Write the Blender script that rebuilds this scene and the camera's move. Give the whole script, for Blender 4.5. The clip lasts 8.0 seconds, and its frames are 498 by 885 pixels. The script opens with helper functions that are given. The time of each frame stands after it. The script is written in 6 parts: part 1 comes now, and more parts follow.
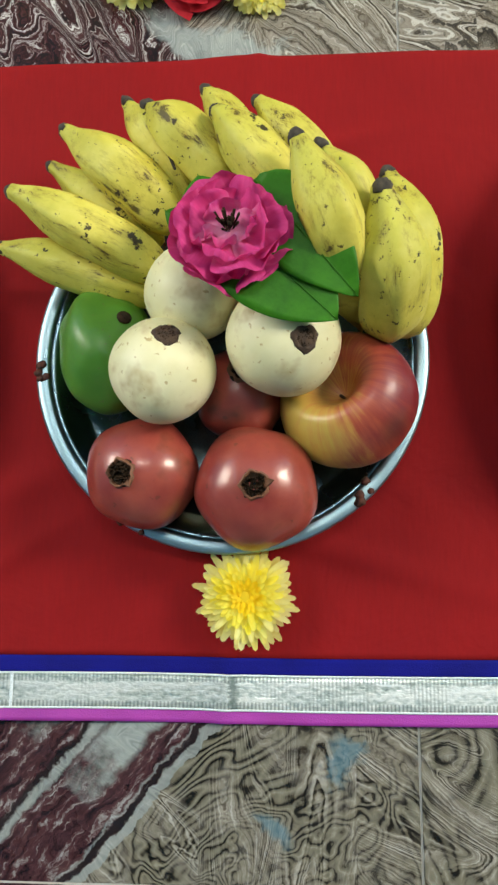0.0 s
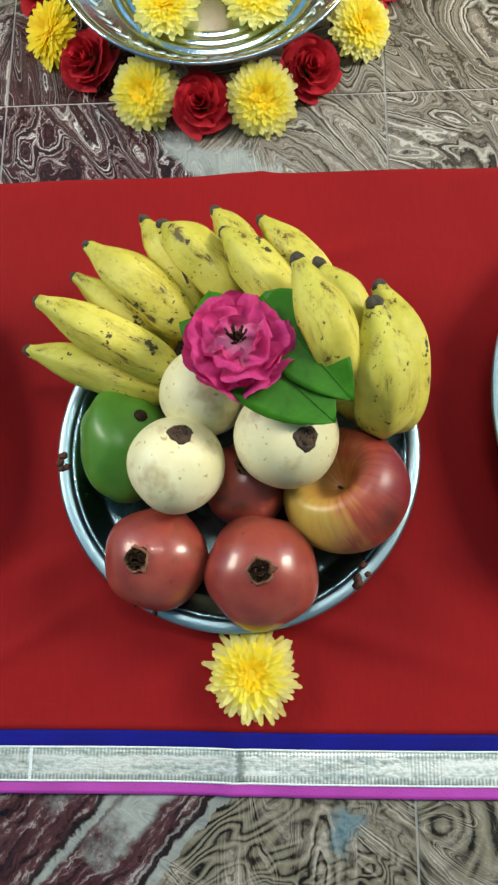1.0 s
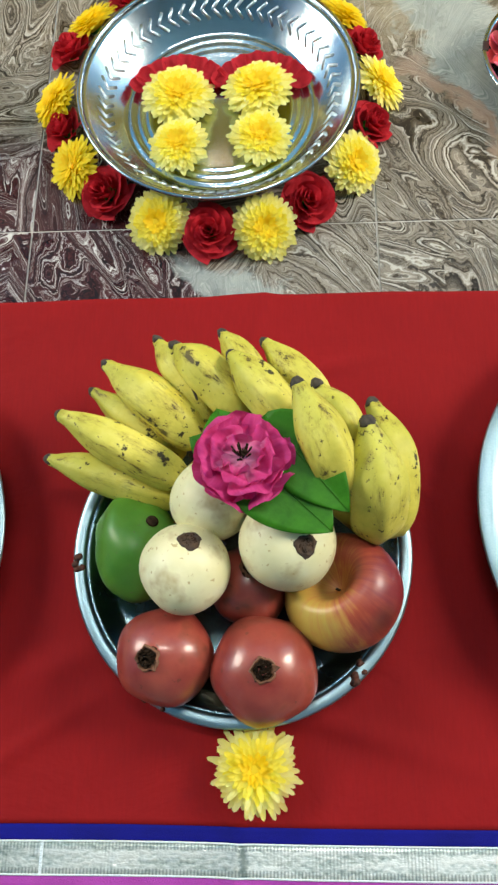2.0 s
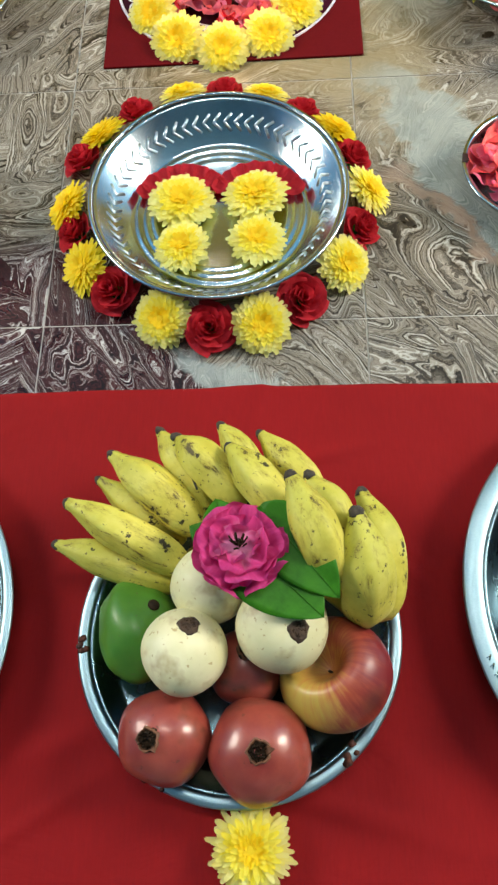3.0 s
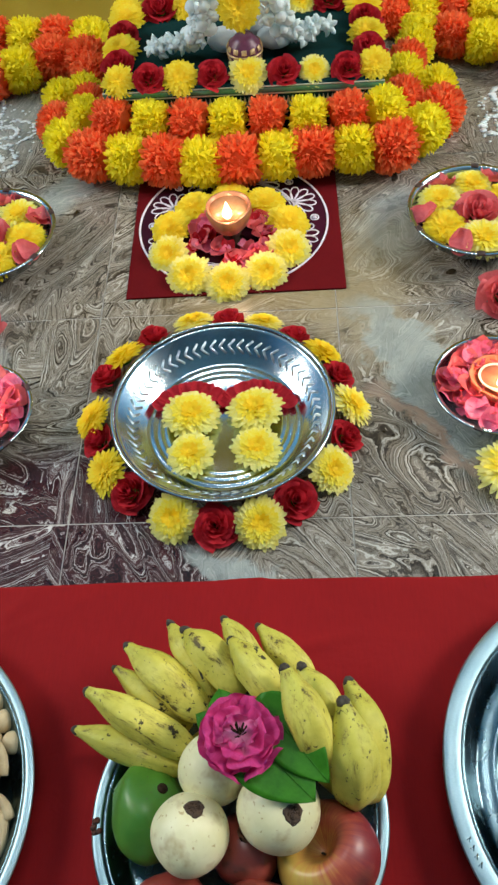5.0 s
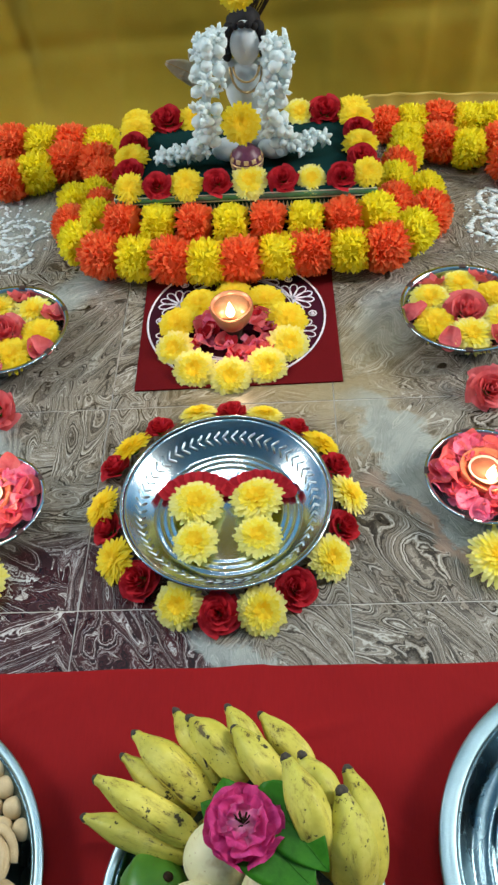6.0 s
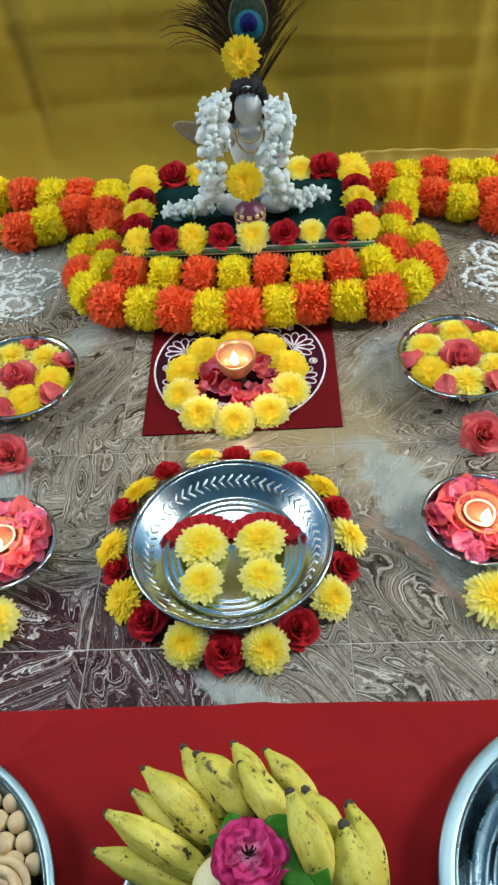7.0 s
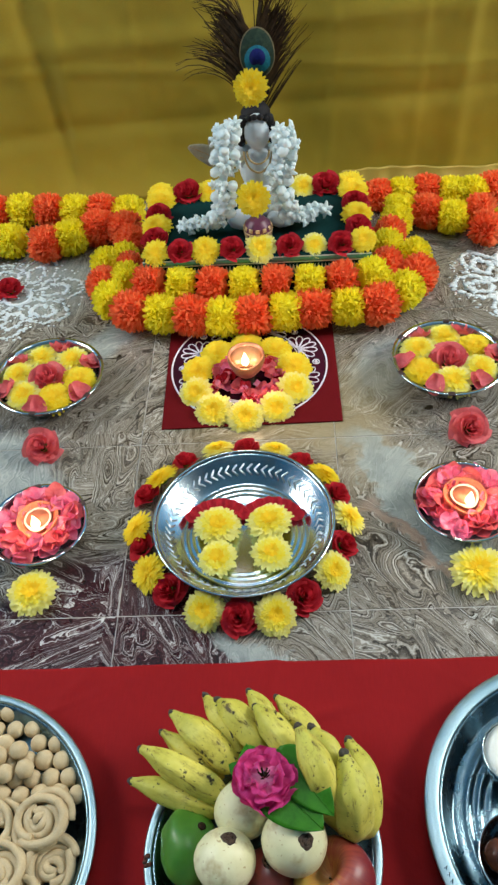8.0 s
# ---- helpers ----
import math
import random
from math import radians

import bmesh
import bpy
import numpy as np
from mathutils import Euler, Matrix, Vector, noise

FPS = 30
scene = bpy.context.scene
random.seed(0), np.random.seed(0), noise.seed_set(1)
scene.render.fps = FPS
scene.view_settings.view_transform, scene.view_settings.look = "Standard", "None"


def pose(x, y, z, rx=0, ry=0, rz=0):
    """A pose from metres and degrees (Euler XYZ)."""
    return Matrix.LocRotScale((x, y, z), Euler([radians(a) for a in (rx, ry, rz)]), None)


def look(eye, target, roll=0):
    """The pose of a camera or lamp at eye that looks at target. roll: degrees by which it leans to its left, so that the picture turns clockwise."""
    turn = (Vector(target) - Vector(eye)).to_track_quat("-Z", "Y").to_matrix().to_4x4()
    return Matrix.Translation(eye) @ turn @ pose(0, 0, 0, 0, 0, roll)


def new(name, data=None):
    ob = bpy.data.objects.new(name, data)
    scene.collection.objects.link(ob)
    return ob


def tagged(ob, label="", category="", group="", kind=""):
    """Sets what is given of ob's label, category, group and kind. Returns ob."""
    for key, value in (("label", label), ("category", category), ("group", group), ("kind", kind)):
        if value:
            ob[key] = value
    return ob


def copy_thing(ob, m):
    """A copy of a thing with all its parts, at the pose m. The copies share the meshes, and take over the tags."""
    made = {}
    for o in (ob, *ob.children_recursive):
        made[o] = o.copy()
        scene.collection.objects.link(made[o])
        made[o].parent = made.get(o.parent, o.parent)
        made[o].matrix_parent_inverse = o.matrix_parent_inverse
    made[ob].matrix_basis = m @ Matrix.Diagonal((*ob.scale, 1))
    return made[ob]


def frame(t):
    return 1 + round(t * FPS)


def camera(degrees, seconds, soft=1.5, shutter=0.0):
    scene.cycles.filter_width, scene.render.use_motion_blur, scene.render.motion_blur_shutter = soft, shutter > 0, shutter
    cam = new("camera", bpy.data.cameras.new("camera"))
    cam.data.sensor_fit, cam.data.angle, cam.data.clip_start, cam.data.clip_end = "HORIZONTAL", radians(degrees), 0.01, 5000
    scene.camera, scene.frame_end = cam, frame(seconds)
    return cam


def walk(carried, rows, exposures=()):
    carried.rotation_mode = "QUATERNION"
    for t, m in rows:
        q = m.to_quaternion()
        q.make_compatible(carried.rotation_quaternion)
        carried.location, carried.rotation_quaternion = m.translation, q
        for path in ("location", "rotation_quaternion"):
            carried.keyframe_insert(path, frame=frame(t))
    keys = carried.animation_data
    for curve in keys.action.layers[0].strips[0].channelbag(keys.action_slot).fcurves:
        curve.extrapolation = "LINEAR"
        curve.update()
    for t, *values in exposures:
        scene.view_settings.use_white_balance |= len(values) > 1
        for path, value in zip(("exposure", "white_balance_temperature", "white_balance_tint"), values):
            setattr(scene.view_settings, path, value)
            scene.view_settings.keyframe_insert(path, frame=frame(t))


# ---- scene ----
cam = camera(34.7, 8.0, 2.5)
PATH = [
    (0, (0.038, 0.008, 0.505), (-0.082, 0.351, -1.462), -19.3),
    (0.5, (0.037, 0.015, 0.525), (-0.078, 0.401, -1.434), -16.7),
    (1, (0.037, 0.021, 0.55), (-0.082, 0.499, -1.389), -14.2),
    (1.5, (0.036, 0.026, 0.575), (-0.081, 0.6, -1.338), -11.7),
    (3, (0.043, 0.034, 0.636), (-0.075, 0.842, -1.189), -8.6),
    (3.5, (0.046, 0.033, 0.66), (-0.073, 0.919, -1.129), -8.0),
    (4, (0.048, 0.031, 0.69), (-0.069, 1.007, -1.052), -7.3),
    (4.5, (0.051, 0.026, 0.715), (-0.068, 1.09, -0.975), -7.0),
    (5.8, (0.057, 0.018, 0.786), (-0.062, 1.269, -0.77), -6.3),
    (6, (0.056, 0.017, 0.797), (-0.06, 1.29, -0.741), -6.1),
    (6.5, (0.055, 0.011, 0.818), (-0.056, 1.334, -0.677), -5.7),
    (7, (0.053, -0.002, 0.835), (-0.058, 1.34, -0.644), -5.7),
    (7.5, (0.047, -0.042, 0.878), (-0.065, 1.298, -0.602), -5.7),
    (8, (0.046, -0.097, 0.916), (-0.067, 1.251, -0.557), -5.8),
]
walk(cam, [(t, look(eye, target, roll)) for t, eye, target, roll in PATH],
     ((0.0, 0.08, 7050, 10), (1.5, 0.17, 6950, 10), (3.0, 0.09, 6900, 10), (3.5, 0.0, 6800, 10), (4.5, -0.18, 6600, 10), (6.0, -0.14, 6450, 10), (8.0, -0.15, 6400, 10)))

# ---- light ----
scene.view_settings.exposure = 0.0
world = bpy.data.worlds.new("room_air")
scene.world = world
world.use_nodes = True
world.node_tree.nodes["Background"].inputs[0].default_value = (0.75, 0.85, 1.0, 1)
world.node_tree.nodes["Background"].inputs[1].default_value = 0.25


def area_lamp(name, eye, target, w, h, power, colour):
    data = bpy.data.lights.new(name, "AREA")
    data.shape, data.size, data.size_y, data.energy, data.color = "RECTANGLE", w, h, power, colour
    ob = new(name, data)
    ob.matrix_world = look(eye, target)
    return ob


WINDOW_LIGHT, DOOR_LIGHT, FILL_LIGHT, FLAME_LIGHT = 62.0, 92.0, 18.0, 0.22
area_lamp("window_daylight", (-2.52, 0.98, 1.85), (-1.0, 0.98, 1.1), 1.0, 1.0, WINDOW_LIGHT, (1.0, 0.965, 0.87))
area_lamp("window_daylight", (2.52, 0.95, 1.75), (1.0, 0.95, 1.1), 0.7, 1.1, DOOR_LIGHT, (1.0, 0.945, 0.83))
# invented overhead fill that brightens the altar's front
area_lamp("tube_light_glow", (0.10, 0.80, 2.66), (0.10, 0.80, 0), 1.2, 0.08, FILL_LIGHT, (1.0, 0.98, 0.92))


def flame_lamp(x, y, z, power=1.0):
    data = bpy.data.lights.new("flame_glow", "POINT")
    data.energy, data.color, data.shadow_soft_size = FLAME_LIGHT * power, (1.0, 0.68, 0.40), 0.006
    new("flame_glow", data).location = (x, y, z)


# ---- materials ----
def nodes_of(name):
    m = bpy.data.materials.new(name)
    m.use_nodes = True
    n = m.node_tree.nodes
    return m, n, m.node_tree.links, n["Principled BSDF"]


def rgba(c):
    return (c[0], c[1], c[2], 1)


def ramp(n, stops):
    r = n.new("ShaderNodeValToRGB")
    e = r.color_ramp.elements
    e[0].position, e[0].color = stops[0][0], rgba(stops[0][1])
    e[1].position, e[1].color = stops[-1][0], rgba(stops[-1][1])
    for p, c in stops[1:-1]:
        k = e.new(p)
        k.color = rgba(c)
    return r


def noise_node(n, l, scale, detail=4, vec=None, rough=0.55, distortion=0.0):
    t = n.new("ShaderNodeTexNoise")
    t.inputs["Scale"].default_value, t.inputs["Detail"].default_value = scale, detail
    t.inputs["Roughness"].default_value, t.inputs["Distortion"].default_value = rough, distortion
    if vec is not None:
        l.new(vec, t.inputs["Vector"])
    return t


def math_node(n, l, op, a, b=None, c=None):
    t = n.new("ShaderNodeMath")
    t.operation = op
    for i, v in enumerate((a, b, c)):
        if v is None:
            continue
        if isinstance(v, (int, float)):
            t.inputs[i].default_value = v
        else:
            l.new(v, t.inputs[i])
    return t.outputs[0]


def mix_colour(n, l, fac, a, b, blend="MIX"):
    t = n.new("ShaderNodeMix")
    t.data_type, t.blend_type = "RGBA", blend
    for key, v in ((0, fac), (6, a), (7, b)):
        if isinstance(v, (int, float)):
            t.inputs[key].default_value = v
        elif isinstance(v, tuple):
            t.inputs[key].default_value = rgba(v)
        else:
            l.new(v, t.inputs[key])
    return t.outputs[2]


def bumped(n, l, p, height, strength, dist=0.001):
    b = n.new("ShaderNodeBump")
    b.inputs["Strength"].default_value, b.inputs["Distance"].default_value = strength, dist
    l.new(height, b.inputs["Height"])
    l.new(b.outputs[0], p.inputs["Normal"])


def mat(name, c1, c2, rough=0.5, metal=0.0, scale=40.0, fine=250.0, bump=0.2, coat=0.0, leafy=0.0, spec=0.5, sheen=0.0, island=False):
    m, n, l, p = nodes_of(name)
    co = n.new("ShaderNodeTexCoord").outputs["Object"]
    a = noise_node(n, l, scale, 4, co)
    b = noise_node(n, l, fine, 3, co)
    f = math_node(n, l, "MULTIPLY_ADD", b.outputs[0], 0.35, math_node(n, l, "MULTIPLY", a.outputs[0], 0.75))
    if island:
        g = n.new("ShaderNodeNewGeometry").outputs["Random Per Island"]
        f = math_node(n, l, "MULTIPLY_ADD", g, 0.35, math_node(n, l, "SUBTRACT", f, 0.17))
    r = ramp(n, [(0.32, c1), (0.72, c2)])
    l.new(f, r.inputs[0])
    l.new(r.outputs[0], p.inputs["Base Color"])
    rr = math_node(n, l, "MULTIPLY_ADD", a.outputs[0], rough * 0.5, rough * 0.75)
    l.new(rr, p.inputs["Roughness"])
    p.inputs["Metallic"].default_value = metal
    p.inputs["Coat Weight"].default_value = coat
    p.inputs["Coat Roughness"].default_value = 0.08
    p.inputs["Specular IOR Level"].default_value = spec
    p.inputs["Sheen Weight"].default_value = sheen
    if bump:
        bumped(n, l, p, b.outputs[0], bump)
    if leafy:
        tr = n.new("ShaderNodeBsdfTranslucent")
        l.new(r.outputs[0], tr.inputs[0])
        mx = n.new("ShaderNodeMixShader")
        mx.inputs[0].default_value = leafy
        l.new(p.outputs[0], mx.inputs[1])
        l.new(tr.outputs[0], mx.inputs[2])
        l.new(mx.outputs[0], n["Material Output"].inputs[0])
    return m


MUM_PALE = mat("mum_pale_petal", (0.95, 0.88, 0.22), (0.98, 0.95, 0.42), 0.7, leafy=0.5, island=True, scale=60)
MUM_INNER = mat("mum_inner_petal", (0.96, 0.83, 0.05), (0.98, 0.91, 0.16), 0.7, leafy=0.5, island=True, scale=60)
MUM_GOLD = mat("mum_gold_petal", (0.96, 0.77, 0.012), (0.98, 0.87, 0.08), 0.7, leafy=0.5, island=True, scale=60)
MUM_HEART = mat("mum_heart", (0.95, 0.68, 0.008), (0.97, 0.78, 0.03), 0.7, leafy=0.4, scale=200)
ROSE_RED = mat("dark_red_petal", (0.40, 0.009, 0.020), (0.64, 0.032, 0.052), 0.75, leafy=0.35, scale=90, spec=0.2)
ROSE_PINK = mat("coral_pink_petal", (0.68, 0.085, 0.11), (0.86, 0.22, 0.24), 0.65, leafy=0.35, scale=50)
PETAL_HOT = mat("hot_pink_petal", (0.82, 0.08, 0.24), (0.94, 0.36, 0.52), 0.4, leafy=0.35, scale=40)
STAMEN = mat("dry_stamen", (0.012, 0.008, 0.006), (0.050, 0.030, 0.018), 0.95, scale=400, spec=0.1)
LEAF = mat("green_leaf", (0.018, 0.125, 0.006), (0.050, 0.235, 0.014), 0.5, leafy=0.2, scale=45, spec=0.2)
POM_YELLOW = mat("yellow_fluff", (0.95, 0.85, 0.015), (0.98, 0.93, 0.08), 0.8, leafy=0.6, scale=60, island=True)
POM_ORANGE = mat("orange_fluff", (0.95, 0.18, 0.05), (0.98, 0.31, 0.12), 0.8, leafy=0.58, scale=60, island=True)
JASMINE = mat("jasmine_white", (0.82, 0.95, 0.98), (0.92, 0.98, 0.99), 0.6, leafy=0.45, scale=80)
STEEL = mat("stainless_steel", (0.34, 0.42, 0.46), (0.52, 0.59, 0.63), 0.20, 1.0, scale=18, fine=600, bump=0.03)
# plate insides: the dark reflection is put into a lowered base colour
STEEL_DARK = mat("dark_reflecting_steel", (0.08, 0.135, 0.16), (0.17, 0.255, 0.30), 0.27, 1.0, scale=25, fine=500, bump=0.05)
# both rim steels have the room's blue reflection tinted into their colour
STEEL_RIM = mat("brushed_steel_rim", (0.40, 0.50, 0.57), (0.56, 0.66, 0.72), 0.32, 1.0, scale=30, fine=700, bump=0.06)
STEEL_BLUE = mat("reflection_tinted_steel_rim", (0.26, 0.40, 0.46), (0.40, 0.55, 0.61), 0.45, 1.0, scale=30, fine=700, bump=0.06)
RUST = mat("rust_spot", (0.02, 0.008, 0.005), (0.12, 0.03, 0.015), 0.8, scale=300)
DARK_MARK = mat("dark_rim_paint", (0.02, 0.015, 0.015), (0.06, 0.03, 0.03), 0.5, scale=200)
CLAY = mat("terracotta", (0.40, 0.10, 0.045), (0.56, 0.17, 0.08), 0.6, scale=60, fine=500)
COPPER = mat("copper_brown", (0.35, 0.13, 0.07), (0.52, 0.24, 0.14), 0.35, 0.4, scale=50)
LAMP_IRON = mat("tarnished_iron", (0.03, 0.022, 0.016), (0.10, 0.07, 0.05), 0.5, 0.6, scale=60)
OIL = mat("lamp_oil", (0.55, 0.25, 0.10), (0.70, 0.36, 0.18), 0.1, scale=60, coat=0.6)
WAX = mat("pale_wax_rim", (0.75, 0.55, 0.40), (0.88, 0.70, 0.52), 0.4, scale=80)
GREEN_CLOTH = mat("dark_green_cloth", (0.002, 0.021, 0.022), (0.003, 0.031, 0.032), 0.85, scale=14, fine=900, bump=0.5, spec=0.1)
BORDER_GREEN = mat("green_border", (0.05, 0.22, 0.14), (0.12, 0.34, 0.22), 0.55, scale=60, fine=900, bump=0.5)
BORDER_PALE = mat("pale_zari", (0.45, 0.52, 0.42), (0.65, 0.68, 0.55), 0.35, 0.4, scale=200, fine=900, bump=0.4)
MAROON_MAT = mat("maroon_board", (0.085, 0.003, 0.005), (0.120, 0.006, 0.009), 0.8, scale=9, fine=500, bump=0.15, spec=0.06)
PLUM_DISC = mat("dark_plum_paint", (0.030, 0.003, 0.010), (0.050, 0.005, 0.018), 0.8, scale=12, fine=500, bump=0.15, spec=0.08)
WHITE_PAINT = mat("lilac_white_paint", (0.62, 0.58, 0.72), (0.80, 0.78, 0.86), 0.6, scale=120)
CHALK = mat("white_powder", (0.62, 0.72, 0.77), (0.80, 0.86, 0.89), 0.95, scale=300, fine=900, bump=0.8)
DOUGH = mat("fried_dough", (0.48, 0.36, 0.20), (0.63, 0.50, 0.30), 0.6, scale=70, fine=700, bump=0.5)
CURD = mat("white_curd", (0.78, 0.80, 0.74), (0.86, 0.87, 0.82), 0.4, scale=30)
SYRUP_BALL = mat("brown_syrup_ball", (0.06, 0.015, 0.006), (0.16, 0.05, 0.02), 0.25, scale=60, coat=0.5)
PORCELAIN = mat("painted_white_figure", (0.52, 0.60, 0.66), (0.64, 0.71, 0.76), 0.4, scale=40)
HAIR_BLACK = mat("painted_black", (0.006, 0.006, 0.008), (0.016, 0.016, 0.020), 0.65, scale=90, spec=0.2)
GOLD_PAINT = mat("gold_paint", (0.45, 0.30, 0.12), (0.65, 0.48, 0.25), 0.4, 0.5, scale=90)
GAUZE = mat("gauze_wing", (0.45, 0.42, 0.32), (0.62, 0.60, 0.50), 0.3, scale=90, leafy=0.5)
POT_PURPLE = mat("purple_pot_paint", (0.075, 0.018, 0.045), (0.14, 0.035, 0.085), 0.4, scale=90)
FEATHER_BARB = mat("feather_barb", (0.014, 0.010, 0.008), (0.065, 0.040, 0.020), 0.8, scale=90, island=True, spec=0.15)
FEATHER_GREEN = mat("feather_green", (0.010, 0.024, 0.018), (0.035, 0.060, 0.036), 0.8, scale=150, island=True, spec=0.15)
FEATHER_BRONZE = mat("feather_bronze", (0.07, 0.06, 0.03), (0.14, 0.11, 0.06), 0.7, scale=200, spec=0.15)
FEATHER_TEAL = mat("feather_teal", (0.003, 0.07, 0.11), (0.010, 0.13, 0.18), 0.7, scale=200, spec=0.15)
FEATHER_BLUE = mat("feather_blue", (0.003, 0.006, 0.06), (0.006, 0.012, 0.12), 0.7, scale=200, spec=0.15)
BLUE_WALL = mat("strong_blue_wall_paint", (0.015, 0.22, 0.46), (0.025, 0.28, 0.54), 0.7, scale=3, fine=150)
WALL_PAINT = mat("pale_blue_wall_paint", (0.20, 0.30, 0.36), (0.25, 0.36, 0.42), 0.8, scale=3, fine=150)
CEILING_PAINT = mat("pale_blue_ceiling_paint", (0.11, 0.29, 0.40), (0.15, 0.34, 0.45), 0.85, scale=3, fine=150)
WHITE_PLASTIC = mat("white_fixture", (0.76, 0.76, 0.75), (0.80, 0.80, 0.79), 0.4, scale=20)
BLUE_SATIN = mat("royal_blue_satin", (0.003, 0.004, 0.13), (0.006, 0.008, 0.22), 0.7, scale=25, fine=1200, bump=0.4, spec=0.12)
PINK_SATIN = mat("magenta_satin", (0.30, 0.025, 0.27), (0.42, 0.045, 0.40), 0.5, scale=25, fine=1200, bump=0.4)
GROUT = mat("pale_grout", (0.42, 0.40, 0.37), (0.55, 0.53, 0.50), 0.9, scale=30, fine=400)


def glowing(name, colour, strength):
    m, n, l, p = nodes_of(name)
    e = n.new("ShaderNodeEmission")
    e.inputs[0].default_value, e.inputs[1].default_value = rgba(colour), strength
    l.new(e.outputs[0], n["Material Output"].inputs[0])
    return m


FLAME = glowing("flame", (1.0, 0.72, 0.38), 9.0)
FILL_GLOW = glowing("fill_tube_glow", (1.0, 0.97, 0.92), 3.0)
SKY_GLOW = glowing("daylight_outside", (0.62, 0.82, 1.0), 2.2)


def fabric(name, dark, light, wrinkle, rough=0.6, sheen=0.3, metal=0.0, relief=0.4):
    m, n, l, p = nodes_of(name)
    co = n.new("ShaderNodeTexCoord").outputs["Object"]
    big = noise_node(n, l, 5.0, 3, co)
    weave = noise_node(n, l, 1500.0, 1, co)
    mp = n.new("ShaderNodeMapping")
    mp.inputs["Scale"].default_value = (700, 60, 700)
    l.new(co, mp.inputs[0])
    thread = noise_node(n, l, 1.0, 2, mp.outputs[0])
    f = math_node(n, l, "MULTIPLY_ADD", thread.outputs[0], 0.3, math_node(n, l, "MULTIPLY", big.outputs[0], 0.7))
    r = ramp(n, [(0.3, dark), (0.7, light)])
    l.new(f, r.inputs[0])
    l.new(r.outputs[0], p.inputs["Base Color"])
    p.inputs["Roughness"].default_value, p.inputs["Sheen Weight"].default_value, p.inputs["Metallic"].default_value = rough, sheen, metal
    p.inputs["Specular IOR Level"].default_value = 0.22 if not metal else 0.5
    wr = noise_node(n, l, wrinkle, 5, co, distortion=0.6)
    h = math_node(n, l, "MULTIPLY_ADD", weave.outputs[0], 0.02, wr.outputs[0])
    bumped(n, l, p, h, relief, 0.010)
    return m


RED_CLOTH = fabric("red_cotton_cloth", (0.205, 0.0032, 0.005), (0.275, 0.0050, 0.0075), 9.0, 0.85, 0.0)
GOLD_CLOTH = fabric("gold_satin_curtain", (0.325, 0.235, 0.018), (0.44, 0.33, 0.036), 4.0, 0.45, 0.0, 0.25, 0.16)
GOLD_HEM = fabric("gold_hem_cloth", (0.33, 0.235, 0.035), (0.43, 0.32, 0.065), 8.0, 0.45, 0.0, 0.25)


